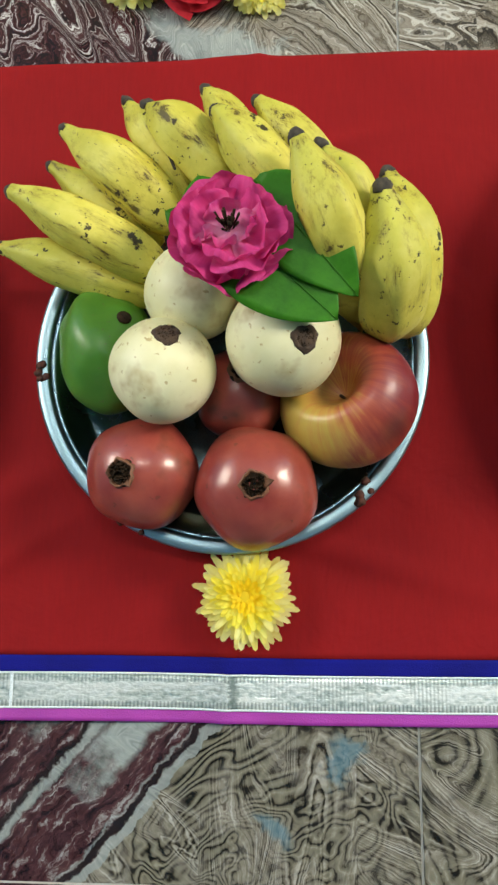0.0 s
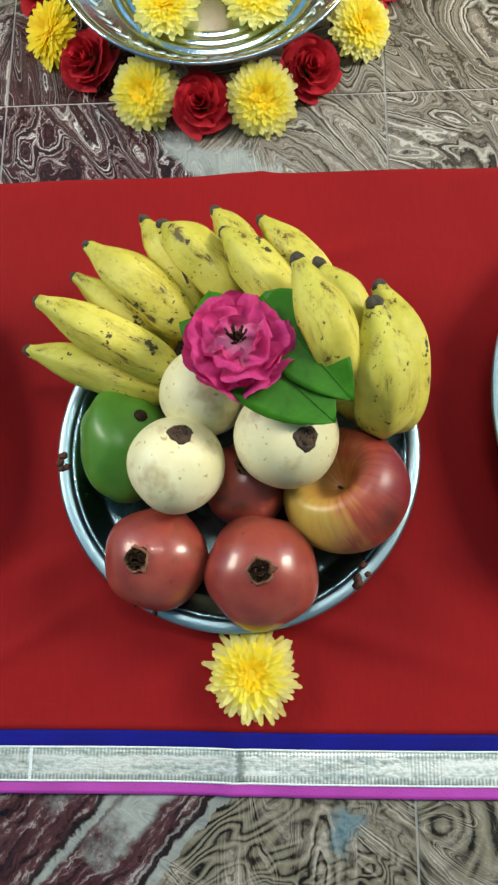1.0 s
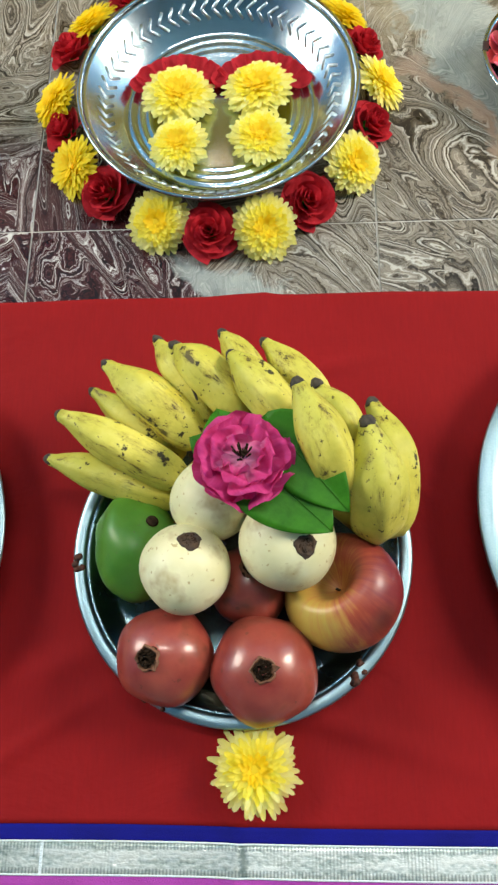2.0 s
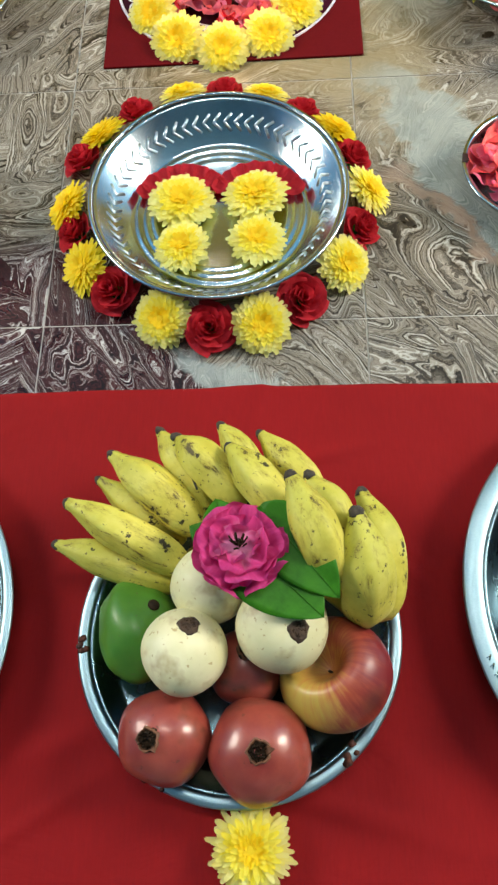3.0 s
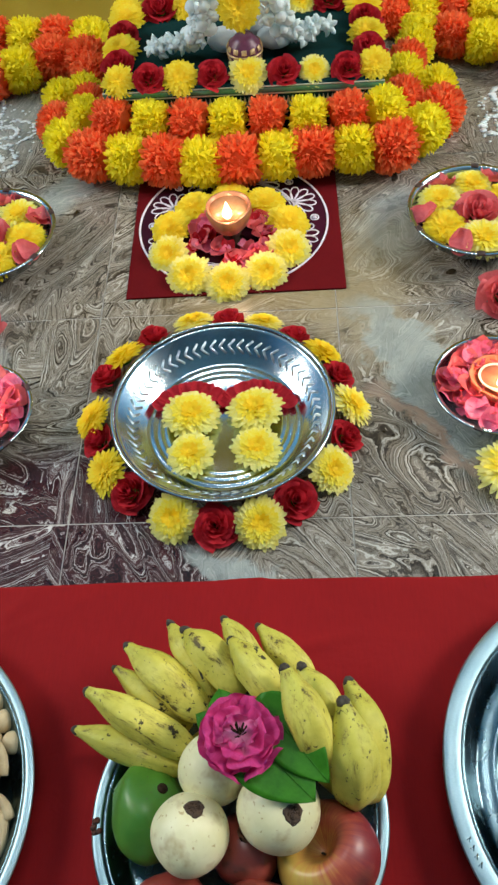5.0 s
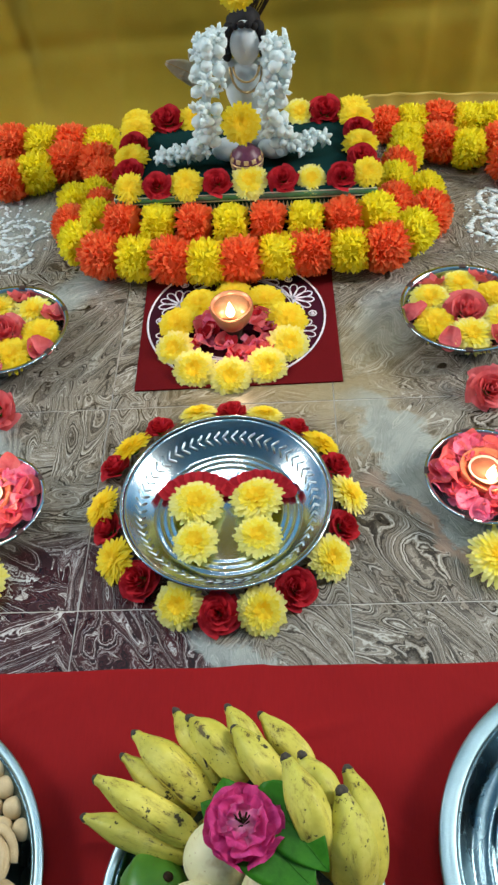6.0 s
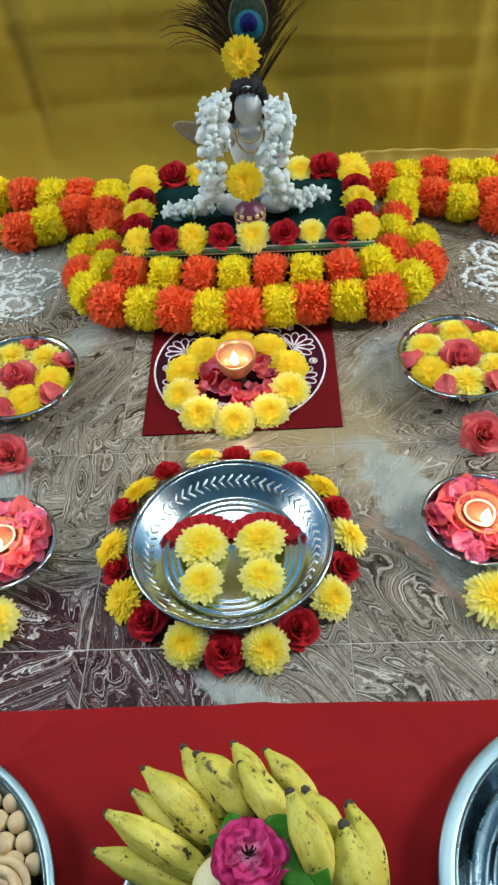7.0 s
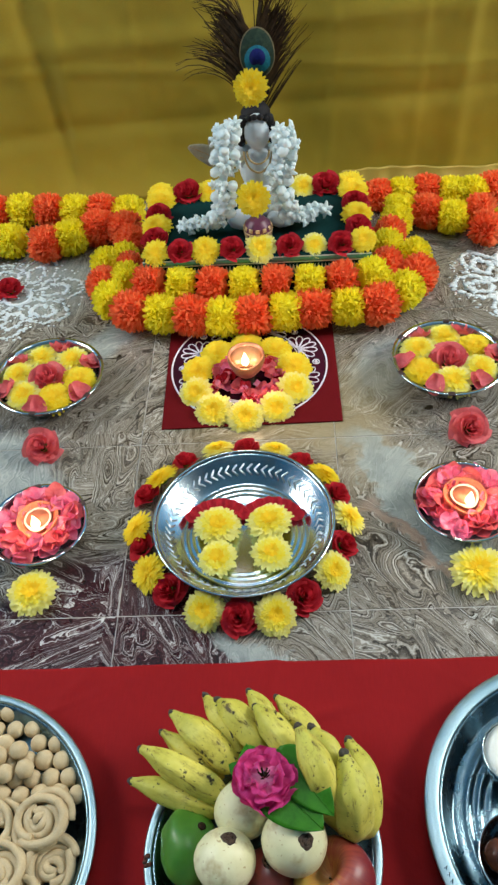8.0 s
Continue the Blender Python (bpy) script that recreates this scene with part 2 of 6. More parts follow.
def silver_zari():
    """Woven metallic braid: fine threads, rows of short dark ticks, tarnished patches. Its left half and its fold are
    shaded in the colour.
    """
    m, n, l, p = nodes_of("silver_zari")
    co = n.new("ShaderNodeTexCoord").outputs["Object"]
    mp = n.new("ShaderNodeMapping")
    mp.inputs["Scale"].default_value = (260, 420, 1)
    l.new(co, mp.inputs[0])
    th = noise_node(n, l, 1.0, 2, mp.outputs[0])
    mp2 = n.new("ShaderNodeMapping")
    mp2.inputs["Scale"].default_value = (14, 150, 1)
    l.new(co, mp2.inputs[0])
    big = noise_node(n, l, 1.0, 5, mp2.outputs[0])
    f = math_node(n, l, "MULTIPLY_ADD", th.outputs[0], 0.45, math_node(n, l, "MULTIPLY", big.outputs[0], 0.6))
    r = ramp(n, [(0.34, (0.14, 0.19, 0.18)), (0.45, (0.50, 0.57, 0.55)), (0.58, (0.90, 0.93, 0.91))])
    l.new(f, r.inputs[0])
    xyz = n.new("ShaderNodeSeparateXYZ")
    l.new(co, xyz.inputs[0])
    comb = math_node(n, l, "GREATER_THAN", math_node(n, l, "SINE", math_node(n, l, "MULTIPLY", xyz.outputs[0], 2700.0)), 0.1)
    row = math_node(n, l, "GREATER_THAN", math_node(n, l, "ABSOLUTE", math_node(n, l, "ADD", xyz.outputs[1], 0.0586)), 0.0058)
    patch = ramp(n, [(0.50, (0, 0, 0)), (0.58, (1, 1, 1))])
    l.new(noise_node(n, l, 22.0, 3, co).outputs[0], patch.inputs[0])
    tick = math_node(n, l, "MULTIPLY", comb, math_node(n, l, "MAXIMUM", math_node(n, l, "MULTIPLY", row, 0.8), math_node(n, l, "MULTIPLY", patch.outputs[0], 0.55)))
    l.new(mix_colour(n, l, math_node(n, l, "MULTIPLY", tick, 0.62), r.outputs[0], (0.10, 0.15, 0.14)), p.inputs["Base Color"])
    p.inputs["Metallic"].default_value, p.inputs["Roughness"].default_value = 0.35, 0.3
    # braid left of the fold painted duller, as it tilts from the light
    left_shade = n.new("ShaderNodeMapRange")
    left_shade.inputs[1].default_value, left_shade.inputs[2].default_value, left_shade.inputs[3].default_value, left_shade.inputs[4].default_value = -0.004, 0.010, 0.30, 0.0
    l.new(math_node(n, l, "MULTIPLY_ADD", big.outputs[0], 0.012, math_node(n, l, "SUBTRACT", xyz.outputs[0], 0.006)), left_shade.inputs[0])
    # shade of the fold near x = 0, painted as a dark stripe
    fold_shade = n.new("ShaderNodeMapRange")
    fold_shade.inputs[1].default_value, fold_shade.inputs[2].default_value, fold_shade.inputs[3].default_value, fold_shade.inputs[4].default_value = 0.003, 0.007, 0.8, 0.0
    l.new(math_node(n, l, "MULTIPLY_ADD", th.outputs[0], 0.004, math_node(n, l, "ABSOLUTE", math_node(n, l, "ADD", xyz.outputs[0], 0.0015))), fold_shade.inputs[0])
    shaded = mix_colour(n, l, math_node(n, l, "MAXIMUM", left_shade.outputs[0], fold_shade.outputs[0]), p.inputs["Base Color"].links[0].from_socket, (0.12, 0.17, 0.16))
    l.new(shaded, p.inputs["Base Color"])
    bumped(n, l, p, f, 0.5, 0.002)
    return m


SILVER = silver_zari()


def agate_floor():
    """Polished agate-patterned stone: swirling contour bands, maroon and pale blue zones with edges of their own."""
    m, n, l, p = nodes_of("agate_stone_tile")
    pos = n.new("ShaderNodeNewGeometry").outputs["Position"]
    rnd = n.new("ShaderNodeObjectInfo").outputs["Random"]
    cell = n.new("ShaderNodeTexVoronoi")
    cell.distance = "CHEBYCHEV"
    cell.inputs["Scale"].default_value = 7.5
    l.new(pos, cell.inputs["Vector"])
    sep = n.new("ShaderNodeSeparateColor")
    l.new(cell.outputs["Color"], sep.inputs[0])
    w = math_node(n, l, "MULTIPLY_ADD", rnd, 31.0, math_node(n, l, "MULTIPLY", sep.outputs[0], 9.0))
    turn = n.new("ShaderNodeVectorRotate")
    turn.rotation_type = "Z_AXIS"
    l.new(pos, turn.inputs["Vector"])
    l.new(math_node(n, l, "MULTIPLY_ADD", sep.outputs[1], 2.4, math_node(n, l, "MULTIPLY", rnd, 1.5)), turn.inputs["Angle"])
    mp = n.new("ShaderNodeMapping")
    mp.inputs["Scale"].default_value = (0.44, 1.65, 1.0)
    l.new(turn.outputs[0], mp.inputs[0])
    field = n.new("ShaderNodeTexNoise")
    field.noise_dimensions = "4D"
    for key, v in (("Scale", 8.5), ("Detail", 2.0), ("Roughness", 0.42), ("Distortion", 1.15)):
        field.inputs[key].default_value = v
    l.new(mp.outputs[0], field.inputs["Vector"])
    l.new(w, field.inputs["W"])
    fine = noise_node(n, l, 90.0, 4, pos, distortion=1.0)

    def strata(freq, rough, seed, rag=1.5):
        t = n.new("ShaderNodeTexNoise")
        t.noise_dimensions = "1D"
        t.inputs["Scale"].default_value, t.inputs["Detail"].default_value, t.inputs["Roughness"].default_value = 1.0, 4.0, rough
        l.new(math_node(n, l, "MULTIPLY_ADD", field.outputs[0], freq, math_node(n, l, "MULTIPLY_ADD", fine.outputs[0], rag, math_node(n, l, "MULTIPLY", w, seed))), t.inputs["W"])
        return t.outputs[0]

    def spread(v, lo, hi):
        mr = n.new("ShaderNodeMapRange")
        mr.inputs[1].default_value, mr.inputs[2].default_value = lo, hi
        l.new(v, mr.inputs[0])
        return mr.outputs[0]

    band = spread(strata(100.0, 0.72, 3.0, 2.2), 0.32, 0.68)
    broad = spread(strata(17.0, 0.5, 5.0), 0.3, 0.7)
    amt = noise_node(n, l, 16.0, 3, pos)
    v = math_node(n, l, "ADD", math_node(n, l, "MULTIPLY", band, 0.72), math_node(n, l, "MULTIPLY", broad, 0.28))
    tan = ramp(n, [(0.18, (0.010, 0.008, 0.007)), (0.32, (0.060, 0.047, 0.034)), (0.43, (0.185, 0.166, 0.138)), (0.64, (0.295, 0.272, 0.235)), (0.82, (0.53, 0.52, 0.48))])
    l.new(v, tan.inputs[0])
    mar = ramp(n, [(0.20, (0.006, 0.004, 0.005)), (0.42, (0.034, 0.009, 0.011)), (0.60, (0.072, 0.020, 0.022)), (0.67, (0.24, 0.22, 0.22)), (0.80, (0.56, 0.56, 0.55))])
    broken = spread(strata(120.0, 0.78, 11.0, 4.0), 0.33, 0.67)
    l.new(math_node(n, l, "ADD", math_node(n, l, "MULTIPLY", broken, 0.62), math_node(n, l, "MULTIPLY", broad, 0.38)), mar.inputs[0])
    blue = ramp(n, [(0.25, (0.15, 0.18, 0.18)), (0.5, (0.29, 0.335, 0.33)), (0.8, (0.46, 0.49, 0.46))])
    l.new(math_node(n, l, "MULTIPLY_ADD", v, 0.35, math_node(n, l, "MULTIPLY", amt.outputs[0], 0.7)), blue.inputs[0])
    warp = noise_node(n, l, 9.0, 6, pos, 0.65)
    xyz = n.new("ShaderNodeSeparateXYZ")
    l.new(pos, xyz.inputs[0])
    wob = math_node(n, l, "MULTIPLY_ADD", warp.outputs[0], 0.14, -0.07)
    x = math_node(n, l, "ADD", xyz.outputs[0], wob)
    y = math_node(n, l, "ADD", xyz.outputs[1], wob)

    def oval(cx, cy, rx, ry, turn, soft):
        c, s = math.cos(radians(turn)), math.sin(radians(turn))
        dx, dy = math_node(n, l, "SUBTRACT", x, cx), math_node(n, l, "SUBTRACT", y, cy)
        u = math_node(n, l, "ADD", math_node(n, l, "MULTIPLY", dx, c / rx), math_node(n, l, "MULTIPLY", dy, s / rx))
        q = math_node(n, l, "ADD", math_node(n, l, "MULTIPLY", dx, -s / ry), math_node(n, l, "MULTIPLY", dy, c / ry))
        d = math_node(n, l, "SQRT", math_node(n, l, "ADD", math_node(n, l, "MULTIPLY", u, u), math_node(n, l, "MULTIPLY", q, q)))
        mr = n.new("ShaderNodeMapRange")
        mr.inputs[1].default_value, mr.inputs[2].default_value, mr.inputs[3].default_value, mr.inputs[4].default_value = 1 - soft, 1 + soft, 1, 0
        l.new(d, mr.inputs[0])
        return mr.outputs[0]

    col = mix_colour(n, l, math_node(n, l, "MULTIPLY", amt.outputs[0], 0.16), tan.outputs[0], (0.20, 0.155, 0.10))
    crack = math_node(n, l, "ABSOLUTE", math_node(n, l, "SUBTRACT", strata(30.0, 0.55, 7.0), 0.5))
    vein = math_node(n, l, "MULTIPLY", math_node(n, l, "SUBTRACT", 1.0, spread(crack, 0.006, 0.030)), spread(amt.outputs[0], 0.38, 0.55))
    col = mix_colour(n, l, math_node(n, l, "MULTIPLY", vein, 0.85), col, (0.010, 0.008, 0.007))
    col = mix_colour(n, l, oval(-0.22, 0.16, 0.24, 0.38, 0, 0.05), col, mar.outputs[0])
    col = mix_colour(n, l, math_node(n, l, "MULTIPLY", oval(0.150, 0.715, 0.14, 0.055, -50, 0.25), math_node(n, l, "MULTIPLY_ADD", band, -0.5, 0.85)), col, (0.33, 0.29, 0.20))
    for o in ((0.222, 0.620, 0.165, 0.048, -54, 0.10), (-0.015, 0.380, 0.060, 0.018, -25, 0.25), (-0.41, 0.70, 0.11, 0.075, -30, 0.2), (-0.28, 1.0, 0.10, 0.03, 50, 0.3),
              (0.20, 0.90, 0.10, 0.05, 60, 0.25), (-0.46, 1.18, 0.12, 0.1, 0, 0.4)):
        col = mix_colour(n, l, math_node(n, l, "MULTIPLY", oval(*o), 0.78), col, blue.outputs[0])
    col = mix_colour(n, l, math_node(n, l, "MULTIPLY", oval(0.205, 0.548, 0.090, 0.011, -47, 0.4), 0.75), col, (0.36, 0.25, 0.19))
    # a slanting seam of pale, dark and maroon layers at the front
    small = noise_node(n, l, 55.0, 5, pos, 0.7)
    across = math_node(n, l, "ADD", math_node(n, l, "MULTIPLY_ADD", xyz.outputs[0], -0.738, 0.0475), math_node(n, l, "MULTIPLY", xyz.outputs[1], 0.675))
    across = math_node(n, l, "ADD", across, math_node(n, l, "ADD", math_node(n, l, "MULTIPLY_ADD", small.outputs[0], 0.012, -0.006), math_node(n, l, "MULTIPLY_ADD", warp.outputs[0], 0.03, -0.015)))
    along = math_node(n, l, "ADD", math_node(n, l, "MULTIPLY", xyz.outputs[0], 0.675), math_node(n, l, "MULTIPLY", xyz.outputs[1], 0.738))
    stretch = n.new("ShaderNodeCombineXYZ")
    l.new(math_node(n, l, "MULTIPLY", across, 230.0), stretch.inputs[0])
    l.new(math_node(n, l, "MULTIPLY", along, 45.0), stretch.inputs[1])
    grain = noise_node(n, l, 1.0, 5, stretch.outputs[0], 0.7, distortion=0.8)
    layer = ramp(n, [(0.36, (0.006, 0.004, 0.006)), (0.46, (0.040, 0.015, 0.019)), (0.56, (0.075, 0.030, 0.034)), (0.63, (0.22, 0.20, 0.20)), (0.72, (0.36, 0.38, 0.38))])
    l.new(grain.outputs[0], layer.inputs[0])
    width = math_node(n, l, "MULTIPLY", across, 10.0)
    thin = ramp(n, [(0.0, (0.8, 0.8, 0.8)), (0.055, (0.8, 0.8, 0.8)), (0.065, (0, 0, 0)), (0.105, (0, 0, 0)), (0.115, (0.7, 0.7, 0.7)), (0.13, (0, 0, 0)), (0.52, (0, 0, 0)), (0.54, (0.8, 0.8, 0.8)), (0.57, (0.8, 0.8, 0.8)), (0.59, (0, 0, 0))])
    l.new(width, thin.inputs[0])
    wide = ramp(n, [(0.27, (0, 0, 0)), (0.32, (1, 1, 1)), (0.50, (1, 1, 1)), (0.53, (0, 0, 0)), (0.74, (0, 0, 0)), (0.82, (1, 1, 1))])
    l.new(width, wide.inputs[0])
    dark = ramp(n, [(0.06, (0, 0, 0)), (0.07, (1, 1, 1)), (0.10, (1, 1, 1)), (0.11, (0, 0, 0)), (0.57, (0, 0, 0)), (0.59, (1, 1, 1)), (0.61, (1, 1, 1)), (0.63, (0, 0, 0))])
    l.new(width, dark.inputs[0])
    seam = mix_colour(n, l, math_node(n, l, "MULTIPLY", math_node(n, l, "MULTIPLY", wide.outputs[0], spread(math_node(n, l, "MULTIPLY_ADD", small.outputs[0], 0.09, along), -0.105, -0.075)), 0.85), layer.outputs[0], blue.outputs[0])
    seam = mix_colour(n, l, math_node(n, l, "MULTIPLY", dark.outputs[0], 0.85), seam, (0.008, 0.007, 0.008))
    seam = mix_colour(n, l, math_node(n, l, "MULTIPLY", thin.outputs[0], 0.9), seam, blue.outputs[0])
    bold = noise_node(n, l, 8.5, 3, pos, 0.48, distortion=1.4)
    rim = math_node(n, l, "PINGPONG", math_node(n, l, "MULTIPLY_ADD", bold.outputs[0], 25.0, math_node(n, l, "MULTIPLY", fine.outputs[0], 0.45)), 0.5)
    # bold stone lines; tones darker than the back floor, for the shade in front
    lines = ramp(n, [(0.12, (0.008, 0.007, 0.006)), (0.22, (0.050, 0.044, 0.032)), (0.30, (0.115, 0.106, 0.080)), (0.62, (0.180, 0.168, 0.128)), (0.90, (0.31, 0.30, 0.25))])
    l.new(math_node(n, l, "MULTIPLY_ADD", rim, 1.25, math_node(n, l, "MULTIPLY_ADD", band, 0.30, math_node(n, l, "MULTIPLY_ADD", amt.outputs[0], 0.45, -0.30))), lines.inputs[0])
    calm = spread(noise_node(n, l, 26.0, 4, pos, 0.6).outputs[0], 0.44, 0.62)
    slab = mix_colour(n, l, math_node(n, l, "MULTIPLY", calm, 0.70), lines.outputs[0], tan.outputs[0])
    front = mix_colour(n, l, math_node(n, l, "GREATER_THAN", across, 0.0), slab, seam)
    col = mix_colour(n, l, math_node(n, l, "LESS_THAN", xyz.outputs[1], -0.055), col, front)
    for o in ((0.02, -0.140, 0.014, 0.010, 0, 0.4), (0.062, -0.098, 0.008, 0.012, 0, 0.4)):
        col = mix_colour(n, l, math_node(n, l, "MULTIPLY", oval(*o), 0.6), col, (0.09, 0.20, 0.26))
    col = mix_colour(n, l, math_node(n, l, "MULTIPLY", oval(0.06, 0.80, 0.16, 0.08, 20, 0.6), 0.55), col, (0.26, 0.20, 0.09))
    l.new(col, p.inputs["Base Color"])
    l.new(math_node(n, l, "MULTIPLY_ADD", amt.outputs[0], 0.25, 0.16), p.inputs["Roughness"])
    p.inputs["Specular IOR Level"].default_value = 0.32
    bumped(n, l, p, fine.outputs[0], 0.06, 0.001)
    return m


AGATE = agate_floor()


def spotted_skin(name, base, light, spot, spot_scale, spot_at, rough=0.45, coat=0.0, speck=0.66, edge=0.05):
    m, n, l, p = nodes_of(name)
    co = n.new("ShaderNodeTexCoord").outputs["Object"]
    a = noise_node(n, l, 35.0, 4, co)
    r = ramp(n, [(0.3, base), (0.7, light)])
    l.new(a.outputs[0], r.inputs[0])
    s = noise_node(n, l, spot_scale, 3, co, 0.6)
    sp = ramp(n, [(spot_at, (0, 0, 0)), (spot_at + edge, (1, 1, 1))])
    l.new(s.outputs[0], sp.inputs[0])
    s2 = noise_node(n, l, spot_scale * 5, 2, co)
    sp2 = ramp(n, [(speck, (0, 0, 0)), (speck + 0.05, (0.7, 0.7, 0.7))])
    l.new(s2.outputs[0], sp2.inputs[0])
    col = r.outputs[0]
    col = mix_colour(n, l, sp.outputs[0], col, spot)
    col = mix_colour(n, l, sp2.outputs[0], col, spot)
    l.new(col, p.inputs["Base Color"])
    p.inputs["Roughness"].default_value = rough
    p.inputs["Coat Weight"].default_value, p.inputs["Coat Roughness"].default_value = coat, 0.12
    p.inputs["Subsurface Weight"].default_value = 0.0
    bumped(n, l, p, noise_node(n, l, 260.0, 3, co).outputs[0], 0.15, 0.0008)
    return m


def banana_skin():
    """Yellow peel, greener at the tip, with bruised streaks along its length and black flecks."""
    m, n, l, p = nodes_of("banana_skin")
    co = n.new("ShaderNodeTexCoord").outputs["Object"]
    rnd = n.new("ShaderNodeObjectInfo").outputs["Random"]
    shift = n.new("ShaderNodeVectorMath")
    shift.operation = "ADD"
    l.new(co, shift.inputs[0])
    off = n.new("ShaderNodeCombineXYZ")
    l.new(math_node(n, l, "MULTIPLY", rnd, 7.0), off.inputs[1])
    l.new(off.outputs[0], shift.inputs[1])
    vec = shift.outputs[0]
    base = ramp(n, [(0.30, (0.50, 0.43, 0.055)), (0.52, (0.66, 0.575, 0.10)), (0.72, (0.76, 0.68, 0.18))])
    l.new(noise_node(n, l, 38.0, 5, vec, 0.6).outputs[0], base.inputs[0])
    xyz = n.new("ShaderNodeSeparateXYZ")
    l.new(co, xyz.inputs[0])
    green = n.new("ShaderNodeMapRange")
    green.inputs[1].default_value, green.inputs[2].default_value, green.inputs[3].default_value, green.inputs[4].default_value = 0.0, 0.055, 0.55, 0.0
    l.new(xyz.outputs[0], green.inputs[0])
    col = mix_colour(n, l, green.outputs[0], base.outputs[0], (0.36, 0.40, 0.05))
    mp = n.new("ShaderNodeMapping")
    mp.inputs["Scale"].default_value = (26, 105, 105)
    l.new(vec, mp.inputs[0])
    streak = noise_node(n, l, 1.0, 6, mp.outputs[0], 0.72)
    for lo, hi, amount, colour in ((0.505, 0.62, 0.55, (0.27, 0.20, 0.03)), (0.60, 0.65, 0.85, (0.06, 0.036, 0.012))):
        f = ramp(n, [(lo, (0, 0, 0)), (hi, (amount, amount, amount))])
        l.new(streak.outputs[0], f.inputs[0])
        col = mix_colour(n, l, f.outputs[0], col, colour)
    fleck = noise_node(n, l, 210.0, 3, vec, 0.6)
    f = ramp(n, [(0.655, (0, 0, 0)), (0.69, (0.85, 0.85, 0.85))])
    l.new(fleck.outputs[0], f.inputs[0])
    col = mix_colour(n, l, f.outputs[0], col, (0.035, 0.022, 0.010))
    blot = noise_node(n, l, 58.0, 5, vec, 0.7)
    f = ramp(n, [(0.625, (0, 0, 0)), (0.65, (0.95, 0.95, 0.95))])
    l.new(blot.outputs[0], f.inputs[0])
    l.new(mix_colour(n, l, f.outputs[0], col, (0.022, 0.014, 0.008)), p.inputs["Base Color"])
    p.inputs["Roughness"].default_value, p.inputs["Specular IOR Level"].default_value = 0.55, 0.35
    bumped(n, l, p, streak.outputs[0], 0.25, 0.001)
    return m


BANANA = banana_skin()
BANANA_TIP = mat("dry_banana_tip", (0.02, 0.018, 0.014), (0.08, 0.065, 0.05), 0.9, scale=300)
GUAVA = spotted_skin("guava_skin", (0.68, 0.64, 0.35), (0.82, 0.78, 0.52), (0.42, 0.29, 0.10), 48.0, 0.52, 0.5, 0.05, 0.66, 0.28)
POMEGRANATE = spotted_skin("pomegranate_skin", (0.22, 0.026, 0.024), (0.40, 0.085, 0.055), (0.13, 0.035, 0.02), 34.0, 0.58, 0.32, 0.32, 0.68, 0.16)
MANGO = spotted_skin("mango_skin", (0.045, 0.17, 0.014), (0.09, 0.25, 0.025), (0.10, 0.12, 0.04), 90.0, 0.72, 0.42, 0.05)


def apple_skin():
    m, n, l, p = nodes_of("apple_skin")
    co = n.new("ShaderNodeTexCoord").outputs["Object"]
    xyz = n.new("ShaderNodeSeparateXYZ")
    l.new(co, xyz.inputs[0])
    ang = math_node(n, l, "ARCTAN2", xyz.outputs[1], xyz.outputs[0])
    cmb = n.new("ShaderNodeCombineXYZ")
    l.new(math_node(n, l, "MULTIPLY", math_node(n, l, "COSINE", ang), 5.0), cmb.inputs[0])
    l.new(math_node(n, l, "MULTIPLY", math_node(n, l, "SINE", ang), 5.0), cmb.inputs[1])
    l.new(math_node(n, l, "MULTIPLY", xyz.outputs[2], 22.0), cmb.inputs[2])
    streak = noise_node(n, l, 1.6, 5, cmb.outputs[0], 0.65)
    blot = noise_node(n, l, 28.0, 3, co)
    wxyz = n.new("ShaderNodeSeparateXYZ")
    l.new(n.new("ShaderNodeNewGeometry").outputs["Position"], wxyz.inputs[0])
    side = math_node(n, l, "ADD", math_node(n, l, "MULTIPLY_ADD", math_node(n, l, "SUBTRACT", wxyz.outputs[0], 0.068), 12.0, 0.46), math_node(n, l, "MULTIPLY", math_node(n, l, "SUBTRACT", wxyz.outputs[1], 0.112), 3.0))
    f = math_node(n, l, "ADD", side, math_node(n, l, "MULTIPLY_ADD", streak.outputs[0], 0.80, math_node(n, l, "MULTIPLY_ADD", blot.outputs[0], 0.75, -0.72)))
    r = ramp(n, [(0.12, (0.52, 0.36, 0.07)), (0.38, (0.50, 0.24, 0.06)), (0.6, (0.36, 0.07, 0.035)), (0.9, (0.20, 0.016, 0.02))])
    l.new(f, r.inputs[0])
    off = n.new("ShaderNodeVectorMath")
    off.operation = "DISTANCE"
    l.new(n.new("ShaderNodeNewGeometry").outputs["Position"], off.inputs[0])
    off.inputs[1].default_value = (0.090, 0.094, 0.064)
    br = n.new("ShaderNodeMapRange")
    br.inputs[1].default_value, br.inputs[2].default_value, br.inputs[3].default_value, br.inputs[4].default_value = 0.009, 0.017, 0.75, 0.0
    l.new(math_node(n, l, "MULTIPLY_ADD", blot.outputs[0], 0.006, off.outputs["Value"]), br.inputs[0])
    l.new(mix_colour(n, l, br.outputs[0], r.outputs[0], (0.085, 0.018, 0.014)), p.inputs["Base Color"])
    p.inputs["Roughness"].default_value, p.inputs["Coat Weight"].default_value, p.inputs["Coat Roughness"].default_value = 0.42, 0.12, 0.2
    bumped(n, l, p, noise_node(n, l, 200.0, 3, co).outputs[0], 0.1, 0.0006)
    return m


APPLE = apple_skin()


